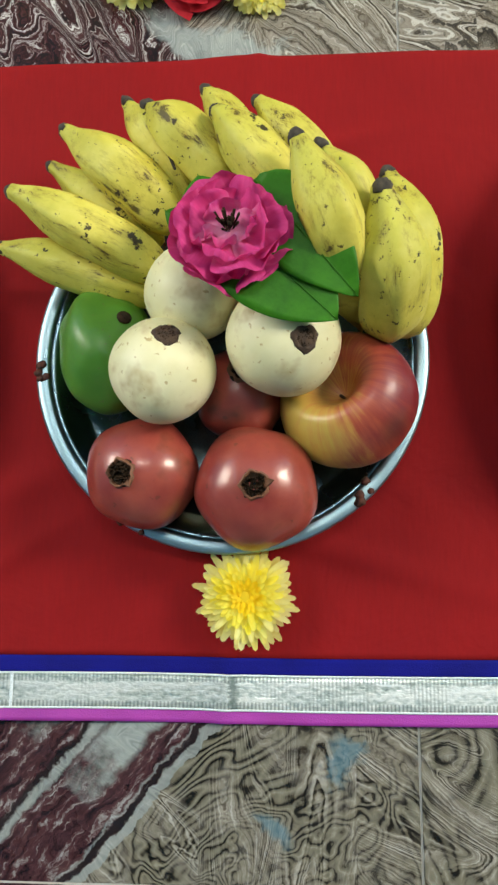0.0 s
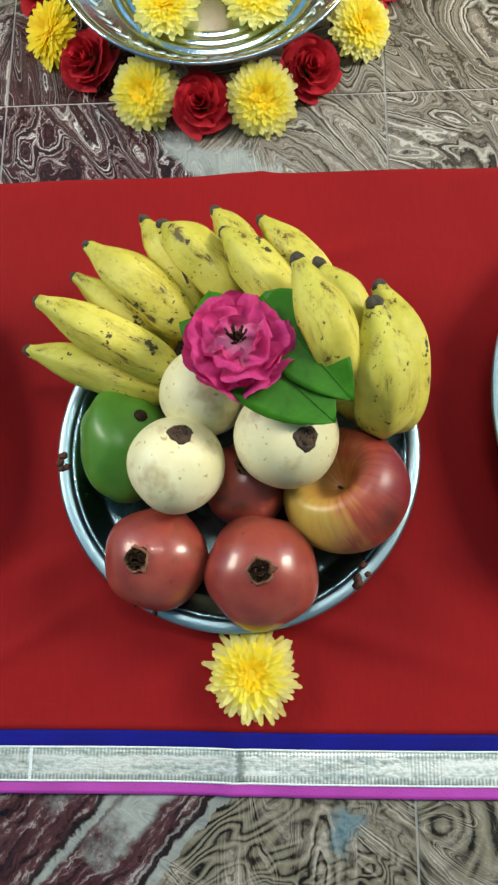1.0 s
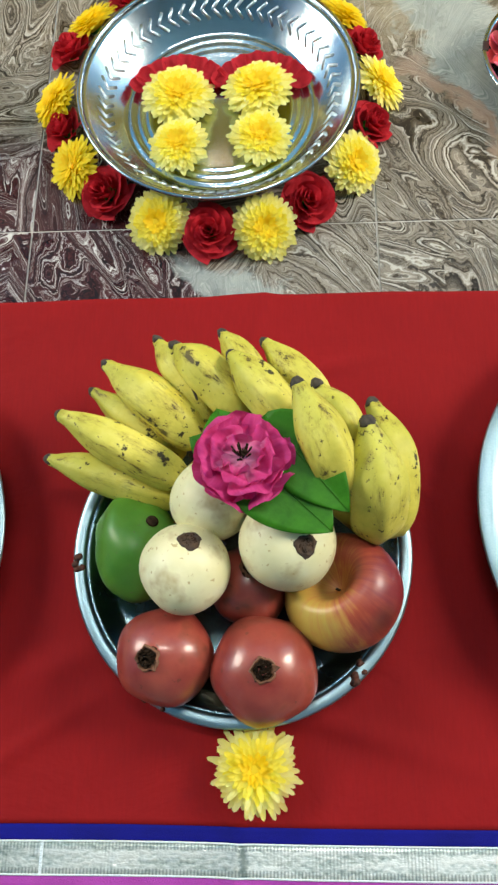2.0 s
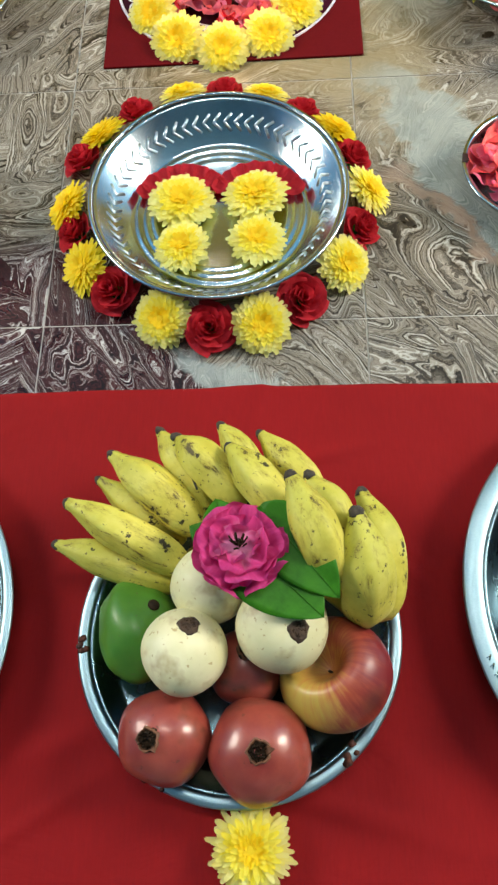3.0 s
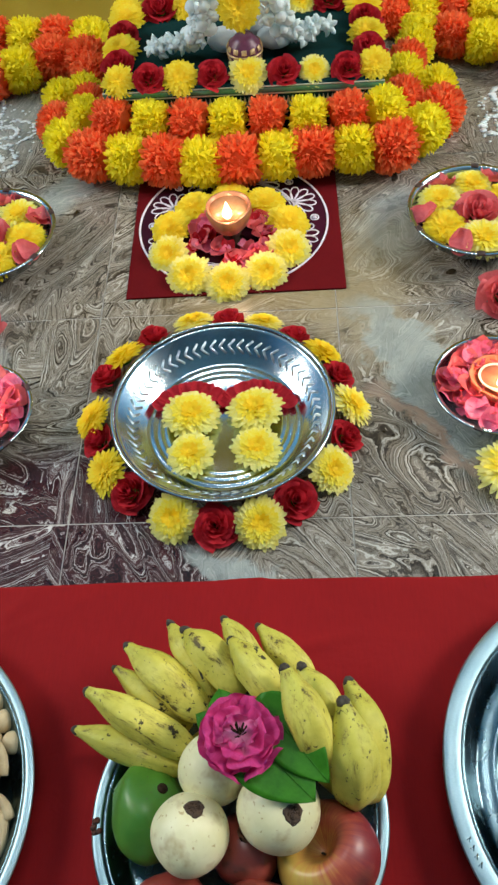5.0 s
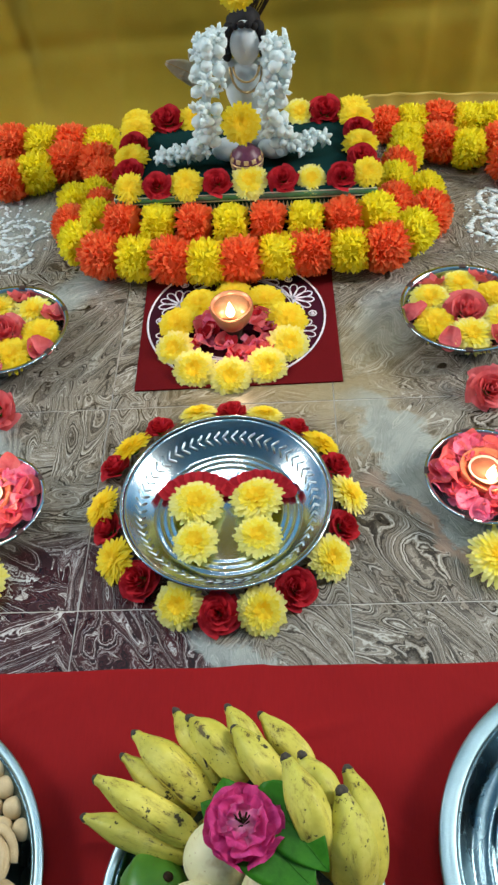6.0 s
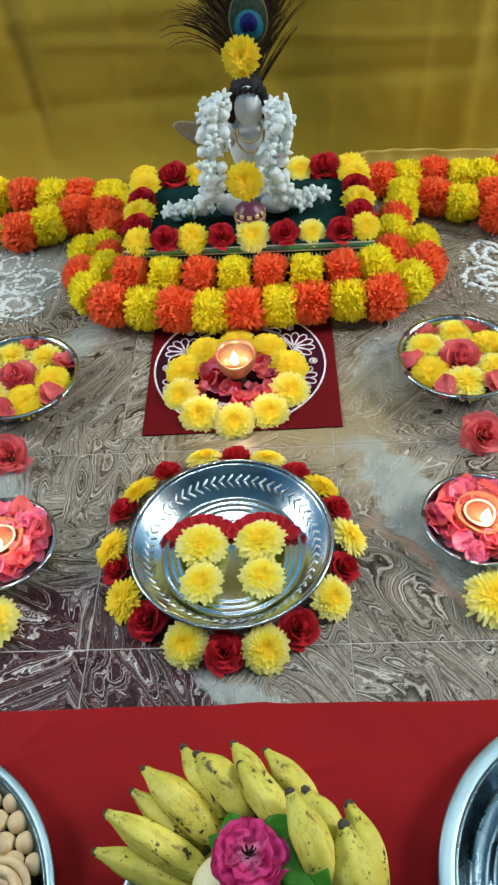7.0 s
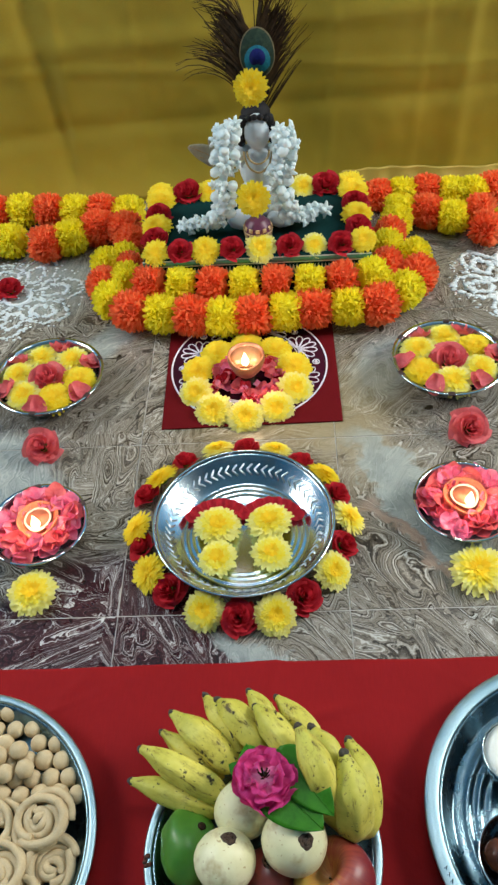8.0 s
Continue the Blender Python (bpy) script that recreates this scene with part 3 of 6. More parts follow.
def magenta_petal():
    """Thin magenta petal, paler and streaked towards its foot, finely veined."""
    m, n, l, p = nodes_of("magenta_petal")
    co = n.new("ShaderNodeTexCoord").outputs["Object"]
    xyz = n.new("ShaderNodeSeparateXYZ")
    l.new(co, xyz.inputs[0])
    mp = n.new("ShaderNodeMapping")
    mp.inputs["Scale"].default_value = (420, 60, 60)
    l.new(co, mp.inputs[0])
    vein = noise_node(n, l, 1.0, 4, mp.outputs[0], 0.6)
    r = ramp(n, [(0.32, (0.58, 0.030, 0.20)), (0.55, (0.72, 0.070, 0.29)), (0.75, (0.85, 0.19, 0.44))])
    l.new(math_node(n, l, "MULTIPLY_ADD", vein.outputs[0], 0.45, math_node(n, l, "MULTIPLY", noise_node(n, l, 70.0, 4, co).outputs[0], 0.55)), r.inputs[0])
    foot = n.new("ShaderNodeMapRange")
    foot.inputs[1].default_value, foot.inputs[2].default_value, foot.inputs[3].default_value, foot.inputs[4].default_value = 0.001, 0.011, 0.6, 0.0
    l.new(math_node(n, l, "MULTIPLY_ADD", vein.outputs[0], 0.010, math_node(n, l, "SUBTRACT", xyz.outputs[2], 0.005)), foot.inputs[0])
    col = mix_colour(n, l, foot.outputs[0], r.outputs[0], (0.86, 0.46, 0.66))
    l.new(col, p.inputs["Base Color"])
    p.inputs["Roughness"].default_value, p.inputs["Specular IOR Level"].default_value = 0.7, 0.25
    bumped(n, l, p, vein.outputs[0], 0.3, 0.0008)
    tr = n.new("ShaderNodeBsdfTranslucent")
    l.new(col, tr.inputs[0])
    mx = n.new("ShaderNodeMixShader")
    mx.inputs[0].default_value = 0.35
    l.new(p.outputs[0], mx.inputs[1])
    l.new(tr.outputs[0], mx.inputs[2])
    l.new(mx.outputs[0], n["Material Output"].inputs[0])
    return m


MAGENTA = magenta_petal()


# ---- mesh tools ----
def finish(name, bm, material, smooth=True):
    me = bpy.data.meshes.new(name)
    bmesh.ops.recalc_face_normals(bm, faces=bm.faces)
    if smooth:
        for f in bm.faces:
            f.smooth = True
    bm.to_mesh(me)
    bm.free()
    for m in (material if isinstance(material, (list, tuple)) else (material,)):
        me.materials.append(m)
    return me


def part(name, bm, material, parent, label="", smooth=True, at=None):
    me = bm if isinstance(bm, bpy.types.Mesh) else finish(name, bm, material, smooth)
    ob = new(name, me)
    ob.parent = parent
    if at is not None:
        ob.matrix_basis = at
    if label:
        tagged(ob, label)
    return ob


def thing(name, at, label, category, group="", kind=""):
    ob = new(name)
    ob.empty_display_size = 0.02
    ob.matrix_basis = at
    return tagged(ob, label, category, group, kind)


def solid(name, bm, material, at, label, category, group="", kind="", smooth=True):
    ob = new(name, finish(name, bm, material, smooth))
    ob.matrix_basis = at
    return tagged(ob, label, category, group, kind)


def scaled(m, s):
    return m @ Matrix.Diagonal((s, s, s, 1))


def box(bm, x0, x1, y0, y1, z0, z1, bevel=0.0):
    r = bmesh.ops.create_cube(bm, size=1.0, matrix=Matrix.Translation(((x0 + x1) / 2, (y0 + y1) / 2, (z0 + z1) / 2)) @ Matrix.Diagonal((x1 - x0, y1 - y0, z1 - z0, 1)))
    if bevel:
        es = {e for v in r["verts"] for e in v.link_edges}
        bmesh.ops.bevel(bm, geom=list(es), offset=bevel, segments=2, affect="EDGES", profile=0.5)
    return bm


def lathe(profile, seg=64, wob=None, bm=None, closed=False):
    """Turn (radius, height) pairs about the z axis. wob(angle, i) scales the radius."""
    bm = bm or bmesh.new()
    rings = []
    for i, (r, z) in enumerate(profile):
        if r < 1e-6:
            rings.append([bm.verts.new((0, 0, z))])
        else:
            rings.append([bm.verts.new((r * (wob(2 * math.pi * k / seg, i) if wob else 1) * math.cos(2 * math.pi * k / seg),
                                        r * (wob(2 * math.pi * k / seg, i) if wob else 1) * math.sin(2 * math.pi * k / seg), z)) for k in range(seg)])
    pairs = list(zip(rings, rings[1:]))
    if closed:
        pairs.append((rings[-1], rings[0]))
    for a, b in pairs:
        for k in range(seg):
            j = (k + 1) % seg
            if len(a) == 1 and len(b) == 1:
                continue
            if len(a) == 1:
                bm.faces.new((a[0], b[k], b[j]))
            elif len(b) == 1:
                bm.faces.new((a[k], a[j], b[0]))
            else:
                bm.faces.new((a[k], a[j], b[j], b[k]))
    return bm


def tube(points, radii, seg=8, bm=None, section=None, caps=True):
    bm = bm or bmesh.new()
    pts = [Vector(p) for p in points]
    rings, up = [], Vector((0, 0, 1))
    for i, p in enumerate(pts):
        d = (pts[min(i + 1, len(pts) - 1)] - pts[max(i - 1, 0)]).normalized()
        side = d.cross(up)
        if side.length < 1e-4:
            side = Vector((1, 0, 0))
        side.normalize()
        nrm = side.cross(d).normalized()
        up = nrm
        r = radii[i] if isinstance(radii, (list, tuple)) else radii
        rings.append([bm.verts.new(p + r * (section(2 * math.pi * k / seg) if section else 1) * (side * math.cos(2 * math.pi * k / seg) + nrm * math.sin(2 * math.pi * k / seg))) for k in range(seg)])
    for a, b in zip(rings, rings[1:]):
        for k in range(seg):
            bm.faces.new((a[k], a[(k + 1) % seg], b[(k + 1) % seg], b[k]))
    if caps:
        bm.faces.new(rings[0][::-1])
        bm.faces.new(rings[-1])
    return bm


def ball(bm, at, r, sub=2, squash=(1, 1, 1), wob=0.0, seed=0.0, mi=0):
    res = bmesh.ops.create_icosphere(bm, subdivisions=sub, radius=1.0)
    for v in res["verts"]:
        k = 1 + wob * noise.noise(v.co * 1.7 + Vector((seed, seed * 2, 0)))
        v.co = Vector((v.co.x * squash[0], v.co.y * squash[1], v.co.z * squash[2])) * r * k + Vector(at)
    for f in {f for v in res["verts"] for f in v.link_faces}:
        f.material_index = mi
    return bm


def grid(bm, nx, ny, fn):
    vs = [[bm.verts.new(fn(i / nx, j / ny)) for i in range(nx + 1)] for j in range(ny + 1)]
    for j in range(ny):
        for i in range(nx):
            bm.faces.new((vs[j][i], vs[j][i + 1], vs[j + 1][i + 1], vs[j + 1][i]))
    return vs


def spline(pts, n):
    """A smooth line of n + 1 points through pts."""
    p = [Vector(q) for q in pts]
    out = []
    for k in range(n + 1):
        u = k / n * (len(p) - 1)
        i = min(int(u), len(p) - 2)
        t = u - i
        a, b, c, d = p[max(i - 1, 0)], p[i], p[i + 1], p[min(i + 2, len(p) - 1)]
        out.append(0.5 * ((2 * b) + (c - a) * t + (2 * a - 5 * b + 4 * c - d) * t * t + (3 * b - a - 3 * c + d) * t ** 3))
    return out


def thick_sheet(bm, depth):
    bmesh.ops.recalc_face_normals(bm, faces=bm.faces)
    bmesh.ops.solidify(bm, geom=list(bm.faces), thickness=depth)
    return bm


# ---- setting ----
R = random.Random(11)
TILE, JX, JY = 0.305, 0.11, 0.44

floor = new("floor", finish("floor", box(bmesh.new(), -2.6, 2.6, -2.4, 1.75, -0.12, -0.0010), GROUT, False))
tagged(floor, "polished agate-patterned stone tile floor with pale grout joints", "floor", kind="structure")

curtain_bm = bmesh.new()


def curtain_shape(u, v):
    x, z = -0.85 + 1.7 * u, 0.004 + 1.458 * v
    fold = 0.010 * math.sin(x * 14 + 1.5 * noise.noise((x * 3, z * 1.2, 0))) + 0.012 * noise.noise((x * 4.5, z * 1.1, 3.1))
    crease = -0.0045 * math.exp(-((z - 0.33 - 0.02 * math.sin(x * 3)) / 0.02) ** 2) + 0.0035 * math.exp(-((z - 0.17 - 0.05 * x) / 0.018) ** 2)
    crease -= 0.010 * math.exp(-((x - 0.40 - 0.03 * z) / 0.02) ** 2) - 0.010 * math.exp(-((x + 0.40 + 0.1 * z) / 0.025) ** 2)
    fold += 0.0022 * noise.noise((x * 13, z * 6, 6.0)) + 0.0016 * noise.noise((x * 31, z * 24, 2.0))
    for px in (-0.40, -0.25, 0.14, 0.31):  # pressed fold lines
        crease -= 0.0032 * max(0.0, 1 - abs(x - px - 0.015 * math.sin(z * 5)) / 0.016)
    crease -= 0.0030 * max(0.0, 1 - abs(z - 0.255 + 0.03 * x) / 0.014)
    kick = 0.034 / (1 + math.exp(x / 0.03)) * math.exp(-z / 0.09)
    return (x, 1.515 + fold + crease - 0.02 * math.exp(-z / 0.05) - kick, z)


grid(curtain_bm, 240, 150, curtain_shape)
curtain = thing("curtain", pose(0, 0, 0), "gold satin curtain hanging in soft creases behind the altar", "curtain")
part("drape", thick_sheet(curtain_bm, 0.0015), GOLD_CLOTH, curtain)
hem_bm = bmesh.new()
grid(hem_bm, 120, 8, lambda u, v: (0.17 + 0.68 * u, 1.470 - 0.012 * (1 - v) ** 2 + 0.005 * math.sin(u * 74 + 3 * math.sin(u * 9)) * (1 - 0.5 * v) + 0.012 * v, 0.002 + 0.036 * v + 0.005 * v * math.sin(u * 11)))
part("hem", thick_sheet(hem_bm, 0.0015), GOLD_HEM, curtain, "lighter gold hem band at the floor")
part("curtain_rod", tube([(-0.95, 1.53, 1.475), (0.95, 1.53, 1.475)], 0.012, 12), STEEL, curtain)

for nm, dims in (("wall_north", (-2.6, 2.6, 1.6, 1.75, 0, 2.8)), ("wall_south", (-2.6, 2.6, -2.55, -2.4, 0, 2.8))):
    w = new(nm, finish(nm, box(bmesh.new(), *dims), BLUE_WALL if nm == "wall_north" else WALL_PAINT, False))
    tagged(w, "plain blue painted plaster wall", "wall", kind="structure")
for nm, x0, x1, y0, y1 in (("wall_west", -2.75, -2.6, 0.43, 1.53), ("wall_east", 2.6, 2.75, 0.55, 1.35)):
    bm = bmesh.new()
    for dims in ((x0, x1, -2.55, y0, 0, 2.8), (x0, x1, y1, 1.75, 0, 2.8), (x0, x1, y0, y1, 0, 1.2), (x0, x1, y0, y1, 2.4, 2.8)):
        box(bm, *dims)
    w = new(nm, finish(nm, bm, BLUE_WALL if nm == "wall_west" else WALL_PAINT, False))
    tagged(w, "plain blue painted wall with a window opening", "wall", kind="structure")
c = new("ceiling", finish("ceiling", box(bmesh.new(), -2.75, 2.75, -2.55, 1.75, 2.8, 2.9), CEILING_PAINT, False))
tagged(c, "plain pale blue painted ceiling", "ceiling", kind="structure")
for k, (x, y0, y1, bx) in enumerate(((-2.675, 0.43, 1.53, -3.3), (2.675, 0.55, 1.35, 3.3))):
    win = new("window_%d" % (k + 1))
    tagged(win, "white framed window giving daylight", "window", kind="structure")
    for dims in ((y0, y0 + 0.05, 1.2, 2.4), (y1 - 0.05, y1, 1.2, 2.4), (y0 + 0.05, y1 - 0.05, 1.2, 1.25), (y0 + 0.05, y1 - 0.05, 2.35, 2.4), ((y0 + y1) / 2 - 0.02, (y0 + y1) / 2 + 0.02, 1.25, 2.35)):
        part("window_frame", box(bmesh.new(), x - 0.025, x + 0.025, *dims, 0.004), WHITE_PLASTIC, win)
    b = new("backdrop", finish("backdrop", box(bmesh.new(), bx - 0.01, bx + 0.01, -0.8, 2.2, 0.0, 3.0), SKY_GLOW, False))
    tagged(b, "plain pale daylight outside the window", "sky", kind="structure")
# unseen fixture added to carry the overhead fill
tl = thing("tube_light", pose(0.10, 0.80, 2.72), "added unseen fill light shaped as a white ceiling tube", "lamp")
part("housing", box(bmesh.new(), -0.62, 0.62, -0.03, 0.03, 0.02, 0.08, 0.006), WHITE_PLASTIC, tl)
part("tube", tube([(-0.6, 0, 0), (0.6, 0, 0)], 0.013, 12), FILL_GLOW, tl, "glowing tube of the added fill light")


# ---- flowers ----
def strip_petal(bm, az, r0, z0, length, width, rise, curl, rng, cup=0.25, rows=4, mi=0):
    """One narrow cupped petal from the flower's axis outwards."""
    az += rng.uniform(-0.06, 0.06)
    ca, sa = math.cos(az), math.sin(az)
    r, z, ang = r0, z0, rise
    prev = None
    shape = (0.6, 0.9, 1.0, 1.0, 0.58)
    twist = rng.uniform(-0.15, 0.15)
    for i in range(rows + 1):
        w = width * shape[i * 4 // rows] * 0.5
        row = []
        for s in (-1, 0, 1):
            dz = cup * w * (abs(s) - 0.3) + twist * s * w * i / rows
            tip = 0.06 * length if i == rows and s == 0 else 0
            rr = r + tip
            row.append(bm.verts.new((rr * ca - s * w * sa, rr * sa + s * w * ca, z + dz)))
        if prev:
            for a in (0, 1):
                f = bm.faces.new((prev[a], prev[a + 1], row[a + 1], row[a]))
                f.material_index = mi
        prev = row
        step = length / rows
        r += step * math.cos(ang)
        z += step * math.sin(ang)
        ang += curl / rows


def petal_layer(rng, n, r0, z0, length, width, rise, curl, jitter=0.12, bm=None):
    bm = bm or bmesh.new()
    for k in range(n):
        strip_petal(bm, 2 * math.pi * (k + rng.uniform(-0.3, 0.3)) / n, r0, z0 + rng.uniform(-1, 1) * 0.001, length * rng.uniform(1 - jitter, 1 + jitter * 0.6), width * rng.uniform(0.85, 1.15),
                    rise + rng.uniform(-0.12, 0.12), curl + rng.uniform(-0.2, 0.2), rng)
    return bm


def mum(at, label, seed, gold=False, loose=False):
    """A chrysanthemum head about 6 cm wide, its base at z = 0."""
    rng = random.Random(seed)
    t = thing("chrysanthemum", at, label, "flower", "chrysanthemums")
    layers = {"outer_petals": bmesh.new(), "inner_petals": bmesh.new(), "heart": bmesh.new()}
    n = 190 if loose else 230
    for i in range(n):
        f = math.sqrt((i + 0.5) / n)
        name = "heart" if f < 0.40 else "inner_petals" if f < 0.70 else "outer_petals"
        length = (0.0030 + 0.0195 * f) * rng.uniform(0.90, 1.08 if not loose else 1.24)
        strip_petal(layers[name], i * 2.39996, 0.0090 * f, 0.0168 - 0.0080 * f * f, length, (0.0034 + 0.0032 * f) * rng.uniform(0.85, 1.12) * (0.82 if loose else 1), 1.20 - 1.08 * f + rng.uniform(-0.10, 0.10), -0.55 + 0.25 * f + rng.uniform(-0.12, 0.12), rng)
    for name, m in (("outer_petals", MUM_GOLD if gold else MUM_PALE), ("inner_petals", MUM_GOLD if gold else MUM_INNER), ("heart", MUM_HEART)):
        tagged(part(name, layers[name], m, t), kind="stuff")
    part("core", lathe([(0, 0.004), (0.010, 0.005), (0.0185, 0.0085), (0.0200, 0.0105), (0.0165, 0.0145), (0.0105, 0.0178), (0.005, 0.0190), (0, 0.0194)], 20), MUM_HEART, t, "dense golden middle")
    part("calyx", lathe([(0, 0), (0.006, 0.001), (0.009, 0.006), (0.005, 0.011), (0, 0.011)], 12), LEAF, t, "green base under the petals")
    return t


PROTO = {}


def again(key, make, at, label, s=1.0):
    """The first call of a key builds the thing; later calls copy it, resized by s."""
    if key not in PROTO:
        PROTO[key] = make(scaled(at, s), label)
        return PROTO[key]
    src = PROTO[key]
    return tagged(copy_thing(src, scaled(at, s / src.scale[0])), label)


def put_mum(x, y, z, s=1.0, tilt=(0, 0), turn=None, gold=False, label="pale yellow chrysanthemum head with many narrow petals", v=None):
    v = R.randrange(4) if v is None else v
    turn = R.uniform(0, 360) if turn is None else turn
    m = pose(x, y, z) @ pose(0, 0, 0, tilt[0], tilt[1], 0) @ pose(0, 0, 0, 0, 0, turn)
    return again(("mum", v, gold), lambda at, lb: mum(at, lb, 40 + v + 9 * gold, gold, v == 3), m, label, s)


def cupped_petal(radius, height, span, flare, seed, nx=10, ny=8):
    """A rose petal: a piece of a cup about the flower's axis, its lip rolled outward to a soft point, crumpled a little."""
    rng = random.Random(seed)
    ph = rng.uniform(0, 6)
    bm = bmesh.new()

    def fn(u, v):
        s = u * 2 - 1
        a = radians(span) * s * (0.50 + 0.50 * math.sin(v * math.pi / 2)) * (1 - 0.20 * max(0.0, v - 0.7) * 3)
        roll = max(0.0, v - 0.5)
        rad = radius * (0.30 + 0.70 * math.sin(v * math.pi / 2)) + flare * roll ** 2 * (4 + 1.6 * s * s) + radius * 0.12 * s
        z = height * v * (1 - 0.20 * abs(s) ** 2.5) - flare * roll * (1.2 + 0.8 * s * s)
        crumple = 0.0020 * v * noise.noise((s * 1.8 + ph, v * 2.2, ph))
        return ((rad + crumple) * math.sin(a), -(rad + crumple) * math.cos(a), z + 0.0014 * v * noise.noise((s * 2.4, v * 2 + ph, 3.0)))

    grid(bm, nx, ny, fn)
    return bm


ROSE_RINGS = ((2, 0.0030, 0.026, 115, 0.0003, 0.004), (3, 0.0062, 0.0265, 85, 0.0009, 0.003), (4, 0.0102, 0.0255, 70, 0.0018, 0.002), (5, 0.0148, 0.0235, 58, 0.0030, 0.001), (5, 0.0195, 0.0205, 54, 0.0042, 0.000), (5, 0.0235, 0.0160, 52, 0.0050, -0.001))


def rose(at, label, seed, material, rings=ROSE_RINGS):
    """A rose head about 6 cm wide, its base at z = 0."""
    rng = random.Random(seed)
    t = thing("rose", at, label, "flower", "roses")
    for i, (n, r, h, span, flare, z) in enumerate(rings):
        me = finish("petal", cupped_petal(r, h, span, flare, seed * 7 + i), material)
        for k in range(n):
            a = 360 * k / n + i * 37 + rng.uniform(-8, 8)
            part("petal", me, None, t, at=pose(0, 0, z + 0.004) @ pose(0, 0, 0, 0, 0, a) @ pose(0, 0, 0, rng.uniform(-5, 5), rng.uniform(-5, 5), 0) @ Matrix.Diagonal((rng.uniform(0.92, 1.08),) * 3 + (1,)))
    part("calyx", lathe([(0, 0), (0.006, 0.0005), (0.010, 0.005), (0.006, 0.010), (0, 0.010)], 12), LEAF, t, "green base under the petals")
    return t


def put_rose(x, y, z, s=1.0, tilt=(0, 0), turn=None, material=None, label="dark red rose head with folded velvety petals", v=None):
    v = R.randrange(3) if v is None else v
    material = material or ROSE_RED
    turn = R.uniform(0, 360) if turn is None else turn
    m = pose(x, y, z) @ pose(0, 0, 0, tilt[0], tilt[1], 0) @ pose(0, 0, 0, 0, 0, turn)
    return again(("rose", v, material.name), lambda at, lb: rose(at, lb, 70 + v, material), m, label, s)


def loose_petal_mesh(seed, material, w=0.022):
    rng = random.Random(seed)
    bm = bmesh.new()
    a, b = rng.uniform(0.1, 0.3), rng.uniform(0, 6)

    def fn(u, v):
        s, t = u * 2 - 1, v * 2 - 1
        k = math.sqrt(max(0, 1 - 0.5 * t * t))
        return (s * w * 0.5 * k * (0.82 + 0.18 * t), t * w * 0.55 * math.sqrt(1 - 0.5 * s * s), w * (a * s * s + 0.18 * t * t + 0.05 * math.sin(b + 4 * s + 3 * t)))

    grid(bm, 6, 6, fn)
    return finish("petal", bm, material)


# ---- vessels ----
def plate(at, label, r, h, base, lip, material, rim_material, rings=(), seg=96):
    """A pressed steel plate of outer radius r with a flat lip; its foot stands at z = 0."""
    t = thing("steel_plate", at, label, "plate")
    th = 0.0012
    prof = [(0, th)] + [(q, th + dz) for q, dz in rings] + [(base, th), (base + 0.003, th + 0.001), (r - lip - 0.004, h - 0.005), (r - lip, h - 0.0012)]
    prof += [(r - lip, h - 0.0012 - th), (r - lip - 0.0035, h - 0.006), (base + 0.004, 0.0), (base, 0.0), (0, 0.0)]
    part("dish", lathe(prof, seg), material, t)
    part("rim", lathe([(r - lip - 0.0008, h - 0.0016), (r - lip + 0.0015, h), (r - 0.0015, h), (r, h - 0.0012), (r - 0.0012, h - 0.0024), (r - lip + 0.0015, h - 0.0022)], seg, closed=True), rim_material, t, "broad rolled steel rim")
    return t


def rust_patch(parent, r, ang, z, size, seed):
    rng = random.Random(seed)
    bm = bmesh.new()
    for k in range(5):
        a, q = radians(ang) + rng.uniform(-1, 1) * size / r, r + rng.uniform(-0.5, 0.5) * size
        ball(bm, (q * math.cos(a), q * math.sin(a), z), size * rng.uniform(0.25, 0.55), 1, (1, 1, 0.12), 0.5, k)
    part("rust_spot", bm, RUST, next(o for o in parent.children if o.name.startswith("rim")), "dark chipped rust spot")


# ---- red cloth ----
cloth = thing("table_cloth", pose(0, 0, 0), "red cotton cloth with silver zari border spread on the floor", "cloth")


CREASES = [(R.uniform(-0.4, 0.4), R.uniform(-0.02, 0.35), R.uniform(-60, 60), R.uniform(0.004, 0.009), R.uniform(0.0012, 0.0030), R.uniform(0.04, 0.11)) for _ in range(26)]


def cloth_height(x, y):
    h = 0.0032 + 0.0026 * noise.noise((x * 7, y * 8, 0.3)) + 0.0011 * noise.noise((x * 22, y * 17, 1.3))
    h += 0.0022 * math.exp(-((x - 0.004 - 0.01 * math.sin(y * 20)) / 0.006) ** 2) * (0.4 + 0.6 * (y > 0.28) + 0.9 * (y < -0.02))
    h += 0.003 * math.exp(-((y - 0.06 - 0.35 * (x + 0.16)) / 0.012) ** 2) * math.exp(-((x + 0.14) / 0.05) ** 2)
    for cx, cy, ang, w, amp, ln in CREASES:
        c, s = math.cos(radians(ang)), math.sin(radians(ang))
        u, v = (x - cx) * c + (y - cy) * s, -(x - cx) * s + (y - cy) * c
        if abs(u) < 2.5 * ln and abs(v) < 4 * w:
            h += amp * math.exp(-(u / ln) ** 2 - (v / w) ** 2)
    return max(0.0008, h)


def cloth_sheet(y0, y1, ny, lift, back=None):
    bm = bmesh.new()

    def fn(u, v):
        x = -0.95 + 1.9 * u
        top = y1 + (0.004 * noise.noise((x * 6, 0, 5)) + 0.003 * math.exp(-(x / 0.03) ** 2) if back else 0.0018 * noise.noise((x * 5, 0, 2)))
        low = y0 + 0.0018 * noise.noise((x * 5, 0, 2))
        y = low + (top - low) * v
        return (x, y, cloth_height(x, y) + lift)

    grid(bm, 420, ny, fn)
    return thick_sheet(bm, 0.0008)


